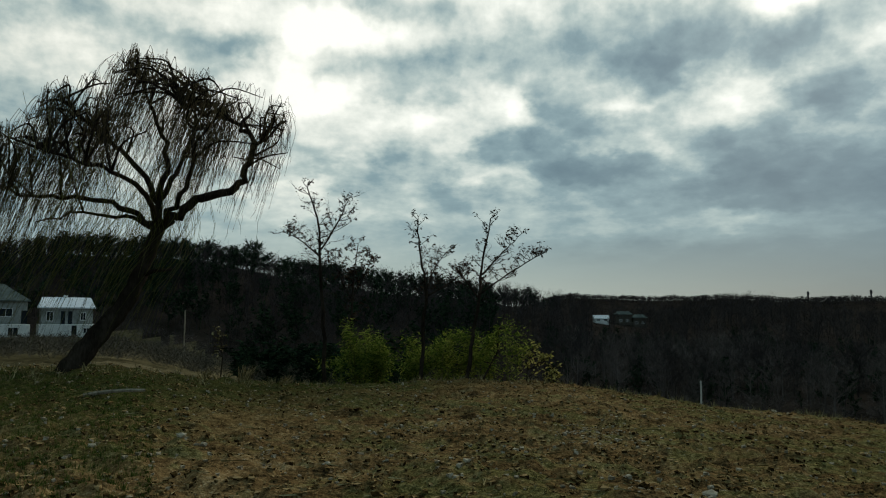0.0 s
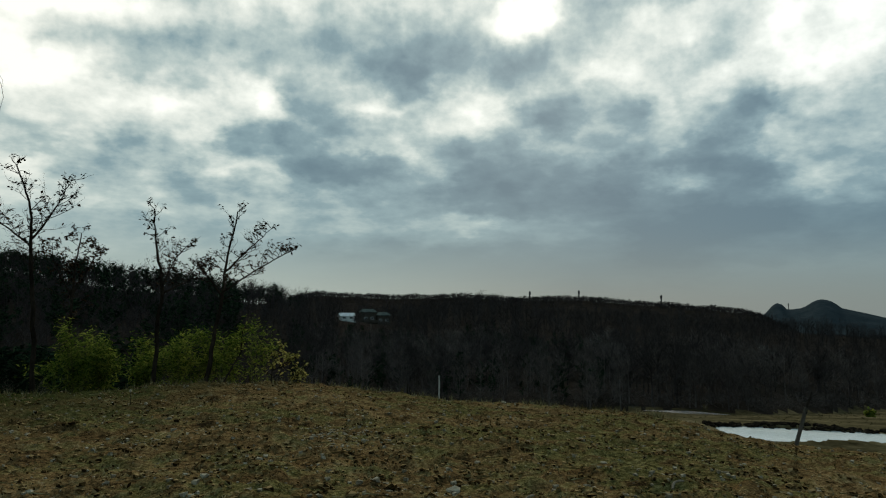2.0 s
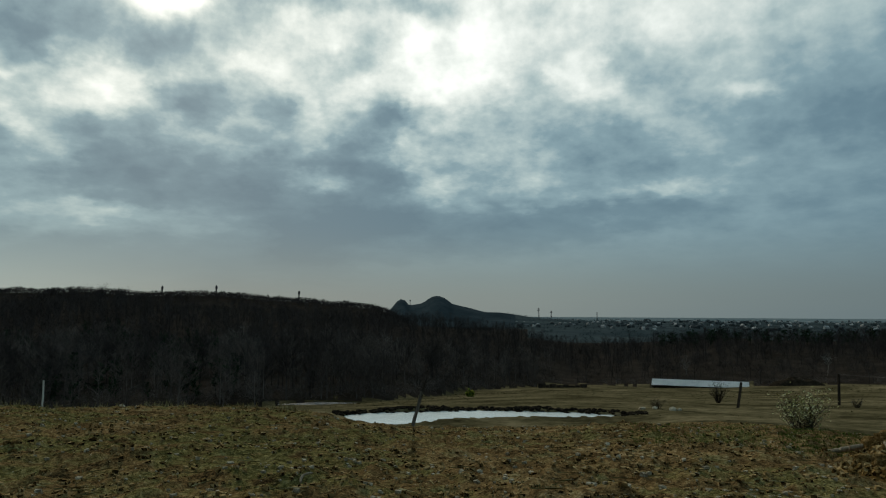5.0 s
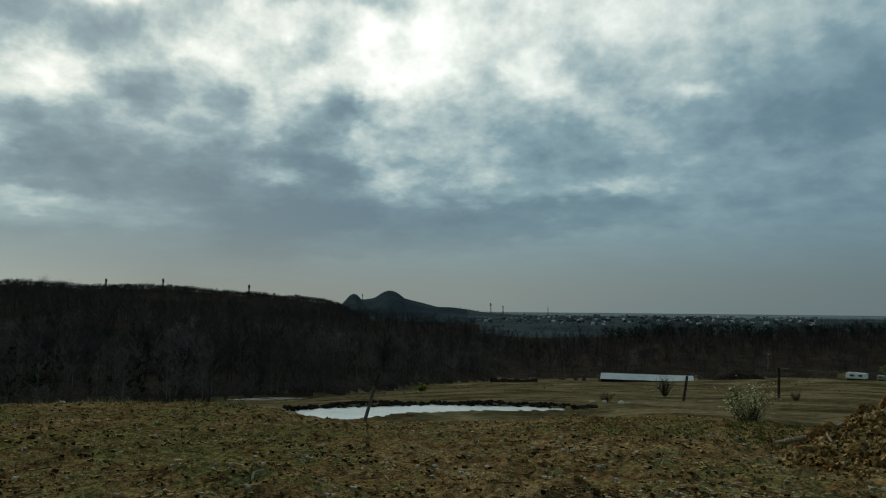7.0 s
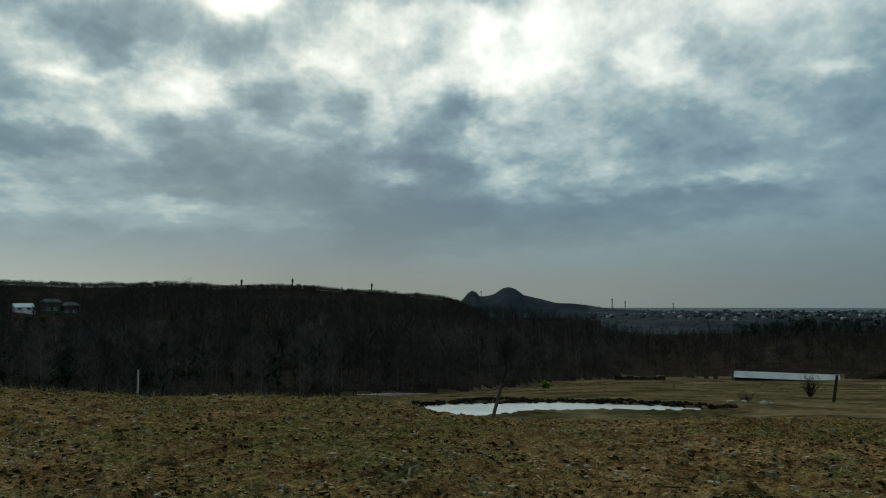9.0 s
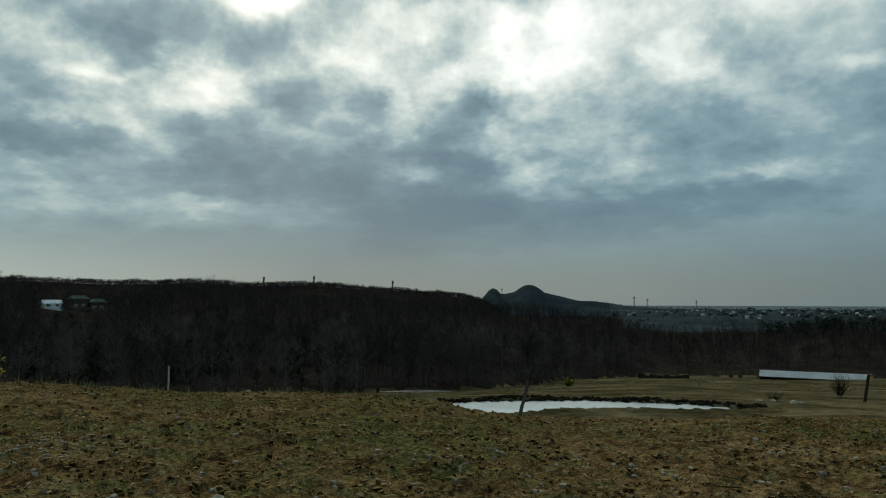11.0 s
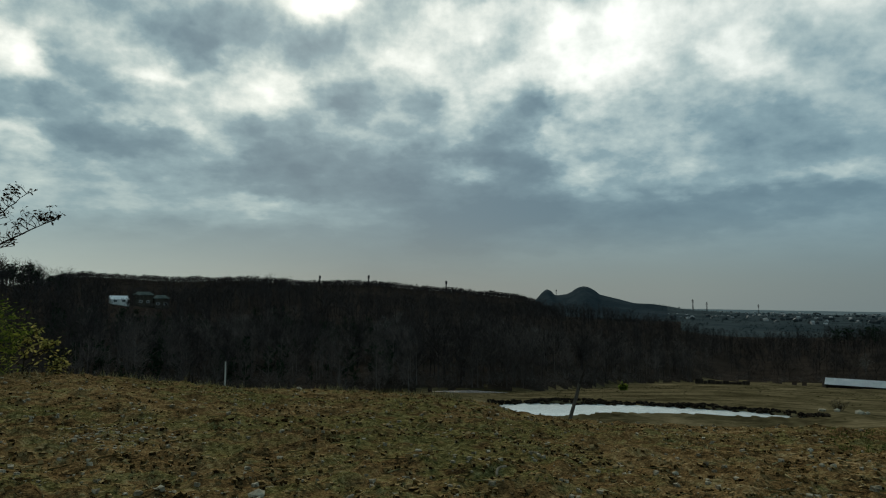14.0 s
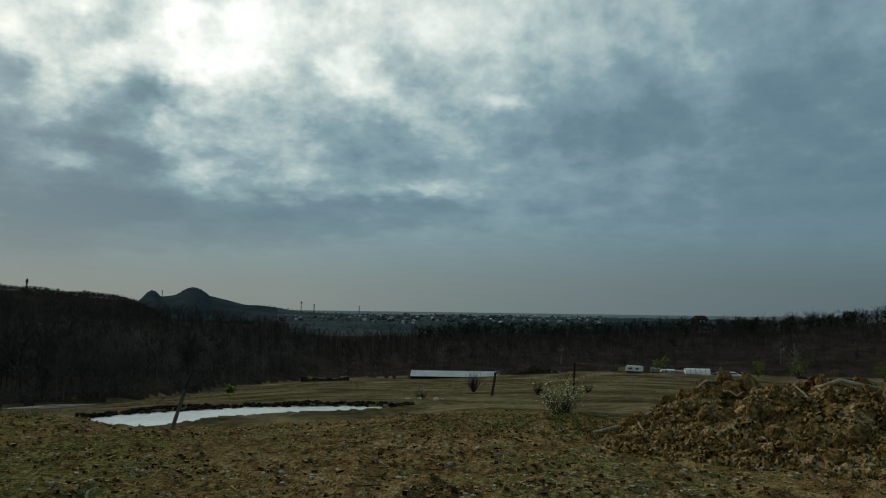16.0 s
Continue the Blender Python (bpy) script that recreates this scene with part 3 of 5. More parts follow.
def bent(points, n=4):
    """A smooth run through a few points."""
    p = [Vector(q) for q in points]
    p = [p[0] * 2 - p[1]] + p + [p[-1] * 2 - p[-2]]
    out = []
    for i in range(1, len(p) - 2):
        for k in range(n):
            t = k / n
            a, b, c, d = p[i - 1:i + 3]
            out.append(0.5 * (2 * b + (c - a) * t + (2 * a - 5 * b + 4 * c - d) * t * t + (3 * b - a - 3 * c + d) * t ** 3))
    return out + [p[-2]]


def taper(n, a, b):
    return [a + (b - a) * i / (n - 1) for i in range(n)]


def willow():
    rnd = random.Random(5)
    R = 17.5
    x, y, z = at(-33.5, R)
    tree = thing("willow_tree", pose(x, y, z), "bare weeping willow with a leaning dark trunk and hanging twigs", "tree")
    low = Vector((x, y, z))

    def P(az, el, dr=0.0):
        return point(az, el, R + dr) - low

    trunk = Strands()
    run = bent([Vector((-.25, -.1, -.35)), P(-33.3, -3.6), P(-31.9, -1.6), P(-30.3, .6), P(-29.2, 3.4), P(-28.3, 6.2)], 5)
    radii = [0.32 - 0.17 * (i / (len(run) - 1)) ** 0.6 + 0.02 * math.sin(i * 2.1) for i in range(len(run))]
    trunk.tube(run, radii, 12)
    stub = [P(-29.6, 2.4), P(-28.6, 3.0, -.2), P(-27.2, 3.2, -.3)]
    trunk.tube(stub, [.06, .045, .03], 6)
    trunk.build("trunk", BARK, tree)
    fork = run[-1]
    limbs = [
        ([fork, P(-26.9, 7.4), P(-25.2, 8.9, -.2), P(-22.9, 9.7, -.3), P(-21.9, 11.2, -.3), P(-21.5, 13.2, -.2), P(-22.6, 14.5), P(-24, 14.9, .1)], .17, .05),
        ([P(-21.6, 12.6, -.2), P(-20.9, 13.4, -.3), P(-20.6, 14.0, -.3)], .07, .05),
        ([fork, P(-29.5, 7.0, .2), P(-31.6, 7.9, .5), P(-34.2, 8.2, .7), P(-36.8, 7.9, .9), P(-39.5, 8.8, 1.2)], .12, .03),
        ([fork, P(-28.7, 8.5, .3), P(-30.4, 11.0, .4), P(-32.0, 12.4, .5), P(-33.6, 13.9, .3), P(-35.2, 15.0, .2)], .12, .03),
        ([fork, P(-28.2, 9.2, .1), P(-28.0, 12.0, .2), P(-28.9, 14.8, .3), P(-30.4, 17.6, .2)], .13, .03),
        ([P(-28.1, 8.6, .1), P(-26.9, 11.0, .9), P(-26.2, 13.4, 1.3), P(-25.0, 16.4, 1.6)], .09, .025),
        ([fork, P(-29.2, 8.6, -.8), P(-31.2, 10.0, -1.6), P(-33.8, 10.8, -2.1), P(-36.5, 11.4, -2.3)], .10, .025),
        ([fork, P(-27.0, 8.8, -.9), P(-25.9, 12.0, -1.7), P(-26.6, 15.2, -1.9), P(-27.6, 17.2, -1.9)], .09, .025),
        ([fork, P(-30.5, 7.0, 1.0), P(-33.4, 7.0, 1.8), P(-36.4, 6.2, 2.4)], .08, .02)]
    nodes = []
    for pts, a, b in limbs:
        limb = Strands()
        run = bent(pts, 4)
        for i in range(1, len(run) - 1):
            run[i] += Vector((rnd.uniform(-1, 1), rnd.uniform(-1, 1), rnd.uniform(-1, 1))) * 0.07
        limb.tube(run, taper(len(run), a * .74, b * .8), 8)
        limb.build("limb", BARK, tree)
        nodes += run[3:]
    # boughs reach out into the crown, and twigs hang from them
    boughs, twigs = Strands(), Strands()
    heads = []
    outline = ((-40, 12.0), (-37.5, 13.4), (-36.2, 16.4), (-34, 14.6), (-31.5, 18.6), (-29.8, 19.4), (-27, 18.3), (-24, 17.0), (-21.5, 17.3), (-19.2, 16.9), (-18.6, 14.2))
    for k in range(165):
        az = rnd.uniform(-40.5, -18.7)
        top = np.interp(az, [o[0] for o in outline], [o[1] for o in outline])
        el = top - abs(rnd.gauss(0, 1)) * 2.3 - 0.2
        if el < 7.5 or (az < -36 and k % 2):
            continue
        c = (az + 28.5) / 11
        heads.append(P(az, el, rnd.uniform(-2.9, 2.9) * math.sqrt(max(.1, 1 - c * c))))
    for h in heads:
        start = min(nodes, key=lambda n: (n - h).length + max(0, n.z - h.z) * 2 + rnd.uniform(0, .7))
        mid = start.lerp(h, .5) + Vector((rnd.uniform(-.2, .2), rnd.uniform(-.2, .2), rnd.uniform(.05, .35)))
        run = bent([start, mid, h], 4)
        boughs.tube(run, taper(len(run), .030, .011), 5, cap=False)
        lock, lean = rnd.uniform(0, 6.28), rnd.uniform(.16, .44)
        for j in range(rnd.randint(8, 12)):
            o = run[rnd.randint(3, len(run) - 1)]
            a, out = lock + rnd.gauss(0, .7), rnd.uniform(.1, .42)
            ox, oy = math.cos(a) * out, math.sin(a) * out
            drop = rnd.uniform(.7, 2.5) * (1.2 if o.x < .5 else 1.0 if o.x < 2.2 else .7)
            top = o + Vector((ox * .5, oy * .5, rnd.uniform(.05, .28)))
            pts = [o, top, o + Vector((ox - lean * .25, oy, -drop * .22)), o + Vector((ox - drop * lean * .7, oy, -drop * .6)), o + Vector((ox - drop * lean * 1.15, oy, -drop))]
            s = bent(pts, 2)
            twigs.tube(s, taper(len(s), .0062, .0038), 3, cap=False)
            for m in range(1):
                q = s[rnd.randint(3, len(s) - 1)]
                e = q + Vector((rnd.uniform(-.16, .08), rnd.uniform(-.12, .12), -rnd.uniform(.2, .5)))
                twigs.tube([q, q.lerp(e, .5) + Vector((.03, 0, .02)), e], [.0045, .004, .0025], 3, cap=False)
    low_twigs = Strands()
    for k in range(340):
        o = rnd.choice([n for n in nodes if n.z > 2.6 and n.x < 2.2])
        o = o + Vector((rnd.uniform(-.8, .8), rnd.uniform(-.9, .9), rnd.uniform(-.1, .5)))
        drop = rnd.uniform(1.8, 3.6)
        lean = rnd.uniform(.2, .55)
        s = bent([o, o + Vector((.1, 0, -drop * .3)), o + Vector((-lean * drop * .6, 0, -drop * .65)), o + Vector((-lean * drop, 0, -drop))], 3)
        low_twigs.tube(s, taper(len(s), .0045, .003), 3, cap=False)
    low_twigs.build("low_twig_curtain", OLIVE_TWIG, tree, "long olive-green hanging twigs", kind="stuff")
    boughs.build("crown_wood", BARK, tree, kind="stuff")
    twigs.build("twig_curtain", TWIG, tree, "thin olive-brown hanging twigs", kind="stuff")


willow()


def branch_out(wood, tips, rnd, start, way, length, radius, depth, lift):
    """A limb that forks again and again."""
    pts = [start]
    d = way.normalized()
    for k in range(4):
        d = (d + Vector((rnd.uniform(-.28, .28), rnd.uniform(-.28, .28), rnd.uniform(-.12, .2) + lift * .12))).normalized()
        pts.append(pts[-1] + d * length / 4)
    wood.tube(pts, taper(5, radius, radius * .55), 5 if depth > 1 else 3, cap=False)
    tips += pts[2:] if depth <= 1 else pts[4:]
    if depth > 0:
        for k in range(rnd.choice((2, 3, 3))):
            at_ = pts[rnd.randint(1, 4)]
            side = (d + Vector((rnd.uniform(-1, 1), rnd.uniform(-1, 1), rnd.uniform(-.3, .6)))).normalized()
            branch_out(wood, tips, rnd, at_, side, length * rnd.uniform(.5, .75), radius * .5, depth - 1, lift)


def young_tree(name, seed, r, stem, forks, thick, label, leaves=260, spread=1.0, leaf_mat=None, leaf=0.062, start=.45):
    """stem and forks: runs of (azimuth, elevation) from the ground up."""
    rnd = random.Random(seed)
    base = Vector(at(stem[0][0], r))
    tree = thing(name, Matrix.Translation(base), label, "tree")
    runs = [[point(a, e, r + rnd.uniform(-.15, .15)) - base for a, e in run] for run in [stem] + forks]
    runs[0][0] = Vector((0, 0, -.15))
    tips = []
    for i, run in enumerate(runs):
        wood = Strands()
        path = bent(run, 5)
        a = thick if i == 0 else thick * .42
        for k in range(1, len(path) - 1):
            path[k] += Vector((rnd.uniform(-1, 1), rnd.uniform(-1, 1), 0)) * .025
        wood.tube(path, taper(len(path), a, a * .25), 7)
        wood.build("trunk" if i == 0 else "limb", BARK, tree)
        twig = Strands()
        first = int(len(path) * (start if i == 0 else .2))
        for k in range(first, len(path)):
            for j in range(2):
                ang = rnd.uniform(0, 6.28)
                way = Vector((math.cos(ang), math.sin(ang) * .8, rnd.uniform(-.05, .8)))
                grow = (1 - .5 * (k - first) / (len(path) - first))
                branch_out(twig, tips, rnd, path[k], way, rnd.uniform(.45, 1.0) * spread * grow, .011, 2, .4)
        twig.build("branch_crown", BARK, tree, kind="stuff")
    foliage = Strands()
    for k in range(int(leaves * 1.6)):
        p = rnd.choice(tips)
        a = rnd.uniform(0, 6.28)
        d = Vector((math.cos(a), math.sin(a), rnd.uniform(-1, .4))) * leaf * rnd.uniform(.9, 2.0)
        foliage.leaf(p, d, d.cross(Vector((rnd.uniform(-1, 1), rnd.uniform(-1, 1), 1))).normalized() * leaf * .5)
    if leaves:
        foliage.build("foliage", leaf_mat or DEAD_LEAF, tree, "withered brown leaves" if leaf_mat is None else "", smooth=False, kind="stuff")
    return tree


young_tree("young_tree", 1, 21.6, [(-15.4, -5.6), (-15.6, -1), (-16.0, 4), (-16.2, 7), (-17.2, 10.0)], [[(-16.0, 4.4), (-17.6, 5.8), (-19.0, 6.4)], [(-16.0, 5.0), (-14.6, 7.4), (-13.8, 9.3)]], .07,
           "slender bare tree with a few withered leaves", 240, .75)
young_tree("young_tree", 2, 21.4, [(-7.7, -5.3), (-7.6, -1), (-7.4, 2.0), (-8.0, 5), (-8.2, 7.7)], [[(-7.4, 2.0), (-6.6, 4.0), (-5.6, 5.2)], [(-7.4, 1.4), (-5.4, 2.6), (-4.2, 3.4)]], .065,
           "slender dark bare tree with withered leaf clumps", 230, .62)
young_tree("young_tree", 3, 21.3, [(-4.1, -5.2), (-3.6, -2), (-3.1, 1.6), (-2.8, 4.4), (-2.2, 7.8)], [[(-3.1, 1.6), (-1.2, 3.0), (1.0, 4.4), (2.0, 4.9)], [(-2.9, 3.2), (-1.2, 5.0), (0.4, 6.6)], [(-3.1, 1.2), (-4.4, 3), (-5.2, 3.6)]], .07,
           "bare spreading tree with a leaning forked trunk", 380, .60)
young_tree("dark_tree", 4, 46.0, [(-13.6, -5), (-13.4, 0), (-13.3, 3), (-13.0, 5.6)], [[(-13.4, 1), (-12.2, 3.6), (-11.9, 4.6)], [(-13.4, 1), (-14.6, 3.4), (-14.8, 4.8)]], .10,
           "dark half-leafed tree rising above the hillside woods", 900, 1.1, None, .10, .3)
young_tree("sapling", 6, 20.5, [(-23.4, -5.6), (-23.3, -3.5), (-23.5, -1.6)], [], .022, "thin pale sapling at the field's edge", 70, .3, STRAW, .05, .5)
young_tree("leaning_sapling", 7, 21.2, [(-2.9, -5.3), (-2.2, -4.2), (-1.6, -2.8), (-1.5, -1.2)], [], .03, "thin dark sapling with pale green leaves", 150, .35, BAMBOO, .06, .4)
young_tree("russet_sapling", 8, 20.8, [(.6, -5.4), (.9, -4), (1.3, -2.5)], [[(.8, -4.4), (1.8, -3.8), (2.3, -3.6)]], .02, "small sapling with yellowed autumn leaves", 130, .36, RUSSET, .07, .2)
young_tree("russet_sapling", 9, 20.8, [(2.6, -5.5), (2.8, -5.0), (3.0, -4.5)], [], .015, "low sapling with yellowed autumn leaves", 90, .3, RUSSET, .06, .2)


def bamboo(az, r, wide, high, culms, seed):
    rnd = random.Random(seed)
    x, y, z = at(az, r)
    clump = thing("bamboo_clump", pose(x, y, z), "leafy yellow-green bamboo clump behind the field's edge", "bamboo", "bamboo clumps")
    stems, leaves = Strands(), Strands()
    plumes = []
    for k in range(max(3, int(wide * 9))):
        a, d = rnd.uniform(0, 6.28), math.sqrt(rnd.random())
        plumes.append((math.cos(a) * d * wide, math.sin(a) * d * wide * .6, high * rnd.uniform(.6, 1.25) * (1.08 - .35 * d * d)))
    for k in range(int(culms * .55)):
        px, py, ph = rnd.choice(plumes)
        ox, oy, h = px + rnd.gauss(0, .10), py + rnd.gauss(0, .10), ph * rnd.uniform(.55, 1.05)
        bend = Vector((ox * .35 + rnd.uniform(-.3, .3), oy * .35 + rnd.uniform(-.3, .3), 0))
        foot = Vector((ox, oy, -.5))
        run = bent([foot, foot + Vector((0, 0, h * .5 + .5)) + bend * .25, foot + Vector((0, 0, h * .9 + .5)) + bend * .8, foot + Vector((0, 0, h + .5)) + bend * 1.3], 3)
        stems.tube(run, taper(len(run), .012, .003), 4, cap=False)
        for j in range(110):
            p = run[rnd.randint(2, len(run) - 1)] + Vector((rnd.gauss(0, .12), rnd.gauss(0, .12), rnd.gauss(0, .12)))
            b = rnd.uniform(0, 6.28)
            w = Vector((math.cos(b), math.sin(b), rnd.uniform(-.9, .7))).normalized() * rnd.uniform(.10, .20)
            leaves.leaf(p, w, w.cross(Vector((rnd.uniform(-1, 1), rnd.uniform(-1, 1), 1))).normalized() * .019)
    stems.build("stem_clump", CULM, clump, kind="stuff")
    leaves.build("foliage", BAMBOO, clump, smooth=False, kind="stuff")


bamboo(-12.8, 23.6, .8, 1.65, 62, 1)
bamboo(-10.0, 23.8, .75, 1.85, 72, 2)
bamboo(-6.6, 23.6, .75, 1.75, 58, 3)
bamboo(-3.9, 23.4, .55, 1.8, 34, 4)
bamboo(-1.6, 23.0, .45, 1.8, 26, 5)



def spiky_tree():
    rnd = random.Random(9)
    x, y, z = at(-21.2, 222)
    ob = thing("spiky_tree", pose(x, y, z), "dark palm-like tree with radiating fronds on the ridge", "tree")
    s = Strands()
    s.tube([(0, 0, -.5), (.2, 0, 4), (0, 0, 7.6)], [.5, .4, .3], 7)
    s.build("trunk", BARK, ob)
    s = Strands()
    for k in range(150):
        a, e = rnd.uniform(0, 6.28), rnd.uniform(-.3, 1.2)
        head = Vector((rnd.choice((-1.6, 0, 1.4)), 0, 7.6 + rnd.uniform(-1.2, .8)))
        d = Vector((math.cos(a) * math.cos(e), math.sin(a) * math.cos(e), math.sin(e))) * rnd.uniform(2, 3.6)
        s.leaf(head, d, d.cross(Vector((rnd.uniform(-1, 1), 1, 1))).normalized() * .14)
    s.build("frond_crown", EVERGREEN, ob, smooth=False)


spiky_tree()
# grey brush between the field and the hill, low evergreen scrub, tufts at the edge
BRUSH = mottled("grey_brush", [(.045, .040, .030), (.085, .076, .058), (.15, .135, .105)], 0.5, 6, bump=0, island=0.5)
SOFT = [bare_tree_form(s, 130)[3:] * np.array((1.7, 1.7, 1.0)) for s in range(40, 45)]
spots, rnd = scatter(850, 31, -46, -13, curve(edge_r, 1, 5), lambda a: np.where(a < -29, 70, np.interp(a, STEPS, foot_r) * .97))
woods("brush", spots, rnd.uniform(.5, 1.5, len(spots)) * np.where(np.arctan2(spots[:, 0], spots[:, 1]) < radians(-29), .75, 1), SOFT, BRUSH, "grey-brown leafless brush beyond the field", "brush")
spots, rnd = scatter(750, 33, -46, -24, lambda a: 25 + 0 * a, lambda a: 75 + 0 * a)
woods("slope_brush", spots, rnd.uniform(.5, 1.2, len(spots)), SOFT, BRUSH, "dark tangled brush on the slope below the houses", "brush")
spots, rnd = scatter(150, 32, -22, -9, lambda a: 30 + 0 * a, lambda a: 60 + 0 * a)
woods("evergreen_scrub", spots, rnd.uniform(1.2, 2.6, len(spots)), [f * np.array((1.6, 1.6, 1)) for f in LEAFY], EVERGREEN, "dark green leafy scrub in the hollow", "scrub")

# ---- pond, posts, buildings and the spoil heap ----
# pale base colour adds the brightness that the mirrored sky falls short of
WATER, k, b, p = material("pond_water_sky_tone", 0.22, 0.6)
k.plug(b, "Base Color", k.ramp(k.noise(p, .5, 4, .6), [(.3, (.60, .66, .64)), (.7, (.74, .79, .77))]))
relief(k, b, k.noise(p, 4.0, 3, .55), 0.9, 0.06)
DARK_WATER = mottled("grey_water", [(.05, .065, .07), (.08, .10, .105)], .5, 5, rough=.25, spec=.5, bump=.3, depth=.03)
MUD = mottled("black_mud", [(.010, .008, .006), (.022, .017, .012), (.045, .035, .024)], 1.5, 8, bump=0.8, depth=.06, island=.3)
CLOD = mottled("clay_clods", [(0.0276, 0.01472, 0.0046), (0.1196, 0.06992, 0.02208), (0.23, 0.1454, 0.0552), (0.3496, 0.2576, 0.1288)], 1.6, 7, bump=0.8, depth=.03, island=.45)
CRUMB = mottled("soil_crumbs", [(0.0192, 0.012, 0.0048), (0.084, 0.0528, 0.0192), (0.18, 0.1176, 0.0456), (0.324, 0.228, 0.108)], 3, 5, bump=0.4, depth=.02, island=.6)
STONE = mottled("pale_stone", [(.17, .145, .10), (.28, .24, .17), (.44, .39, .29)], 6, 6, bump=.5, depth=.01, island=.4)
GREY_WOOD = mottled("weathered_grey_wood", [(.13, .105, .075), (.24, .20, .145), (.36, .31, .235)], 4, 8, bump=.6, depth=.01, stretch=(1, 1, .15))
DULL_WOOD = mottled("old_grey_brown_wood", [(.040, .034, .027), (.080, .070, .056), (.14, .12, .10)], 4, 8, bump=.6, depth=.01, stretch=(1, 1, .15))
DARK_WOOD = mottled("dark_post_wood", [(.016, .012, .010), (.035, .028, .022), (.07, .055, .042)], 4, 8, bump=.6, depth=.01, stretch=(1, 1, .15))
PALE_POST = mottled("pale_concrete", [(.34, .33, .30), (.48, .47, .43), (.60, .58, .53)], 4, 8, bump=.3, depth=.01)
WHITE_ROOF = mottled("white_sheet_roof", [(.62, .66, .68), (.76, .79, .80), (.86, .88, .88)], .4, 9, rough=.45, bump=.2, depth=.02)
METAL_ROOF = mottled("bright_metal_roof", [(.55, .60, .64), (.72, .76, .79), (.88, .90, .92)], .5, 7, rough=.4, bump=.2, depth=.02)
DARK_ROOF = mottled("grey_green_roof", [(.06, .075, .07), (.10, .12, .11), (.15, .17, .15)], .8, 9, bump=.3, depth=.03)
RENDER_GREY = mottled("grey_plaster", [(.17, .18, .165), (.24, .25, .23), (.31, .32, .29)], .6, 8, bump=.2, depth=.01)
RENDER_WHITE = mottled("white_plaster", [(.52, .52, .50), (.66, .66, .63), (.76, .76, .72)], .6, 8, bump=.2, depth=.01)
GLASS = mottled("dark_window_glass", [(.012, .015, .018), (.02, .025, .03)], 1, 5, rough=.08, spec=.5, bump=0)
TOWN_WALL = mottled("town_walls", [(0.036, 0.0432, 0.0468), (0.0936, 0.1008, 0.1044), (0.36, 0.36, 0.3528)], .01, 5, bump=0, island=.7)
IRON = mottled("dull_iron", [(.03, .032, .034), (.06, .062, .064)], 2, 6, rough=.5, metal=.6, bump=0)


def water_sheet(name, inside, a0, a1, r0, r1, z, label, mat):
    azs, rs = np.arange(a0, a1, .25), np.arange(r0, r1, .2)
    v, f, index = [], [], {}
    for i, a in enumerate(azs[:-1]):
        for j, r in enumerate(rs[:-1]):
            if inside(a, r):
                q = []
                for di, dj in ((0, 0), (1, 0), (1, 1), (0, 1)):
                    key = (i + di, j + dj)
                    if key not in index:
                        index[key] = len(v)
                        v.append((rs[key[1]] * math.sin(radians(azs[key[0]])), rs[key[1]] * math.cos(radians(azs[key[0]])), z))
                    q.append(index[key])
                f.append(tuple(reversed(q)))
    return tagged(solid(name, v, f, mat), label, "water", kind="structure")


water_sheet("water", lambda a, r: pond_depth(a, r) > 0.02, 33, 60, 30, 44, POND_Z - .03, "still pond under the pale cloudy sky, its sky brightness put into the base colour", WATER)


z_ = ground_z(71 * math.sin(radians(33.5)), 71 * math.cos(radians(33.5))) + .15
water_sheet("water_2", lambda a, r: abs(a - 33) / 3.2 + abs(r - 71) / 1.3 < 1, 29, 38, 67, 75, z_ - .06, "narrow strip of grey water at the valley's foot", DARK_WATER)


def lump(rnd, size, flat=.75, fine=1):
    """An irregular clod of sixteen or so triangles."""
    bm = bmesh.new()
    bmesh.ops.create_icosphere(bm, subdivisions=fine, radius=1)
    spin = rnd.uniform(0, 50)
    for v in bm.verts:
        v.co *= rnd.uniform(.62, 1.15) if fine == 1 else rnd.uniform(.88, 1.06) + .5 * noise.noise(v.co * 1.3 + Vector((spin, 0, 0)))
        v.co = Vector((v.co.x * size * rnd.uniform(.9, 1.1), v.co.y * size, v.co.z * size * flat))
    return bm


def lump_form(seed, flat):
    rnd = random.Random(seed)
    bm = lump(rnd, 1.0, flat)
    t = np.array([[tuple(v.co) for v in f.verts] for f in bm.faces])
    bm.free()
    return t


LUMPS = [lump_form(s, .7) for s in range(8)]
CHIPS = []
for s_ in range(10):
    q_ = random.Random(s_ + 200)
    c_ = [Vector((x * q_.uniform(.45, 1.1), y * q_.uniform(.45, 1.1), z * q_.uniform(.35, .9))) for x in (-1, 1) for y in (-1, 1) for z in (-1, 1)]
    CHIPS.append(np.array([[tuple(c_[i]) for i in t] for q in ((0, 1, 3, 2), (6, 7, 5, 4), (4, 5, 1, 0), (2, 3, 7, 6), (1, 5, 7, 3)) for t in ((q[0], q[1], q[2]), (q[0], q[2], q[3]))]))
BLADES = []
for s_ in range(6):
    q_ = random.Random(s_ + 80)
    t_ = []
    for i in range(9):
        a_, o_ = q_.uniform(0, 6.28), q_.uniform(.15, .8)
        foot_ = Vector((q_.uniform(-.25, .25), q_.uniform(-.25, .25), -.1))
        side_ = Vector((math.sin(a_), -math.cos(a_), 0)) * .045
        t_.append([tuple(foot_ - side_), tuple(foot_ + side_), tuple(foot_ + Vector((math.cos(a_) * o_, math.sin(a_) * o_, q_.uniform(.4, 1.0))))])
    BLADES.append(np.array(t_))
STICKS = []
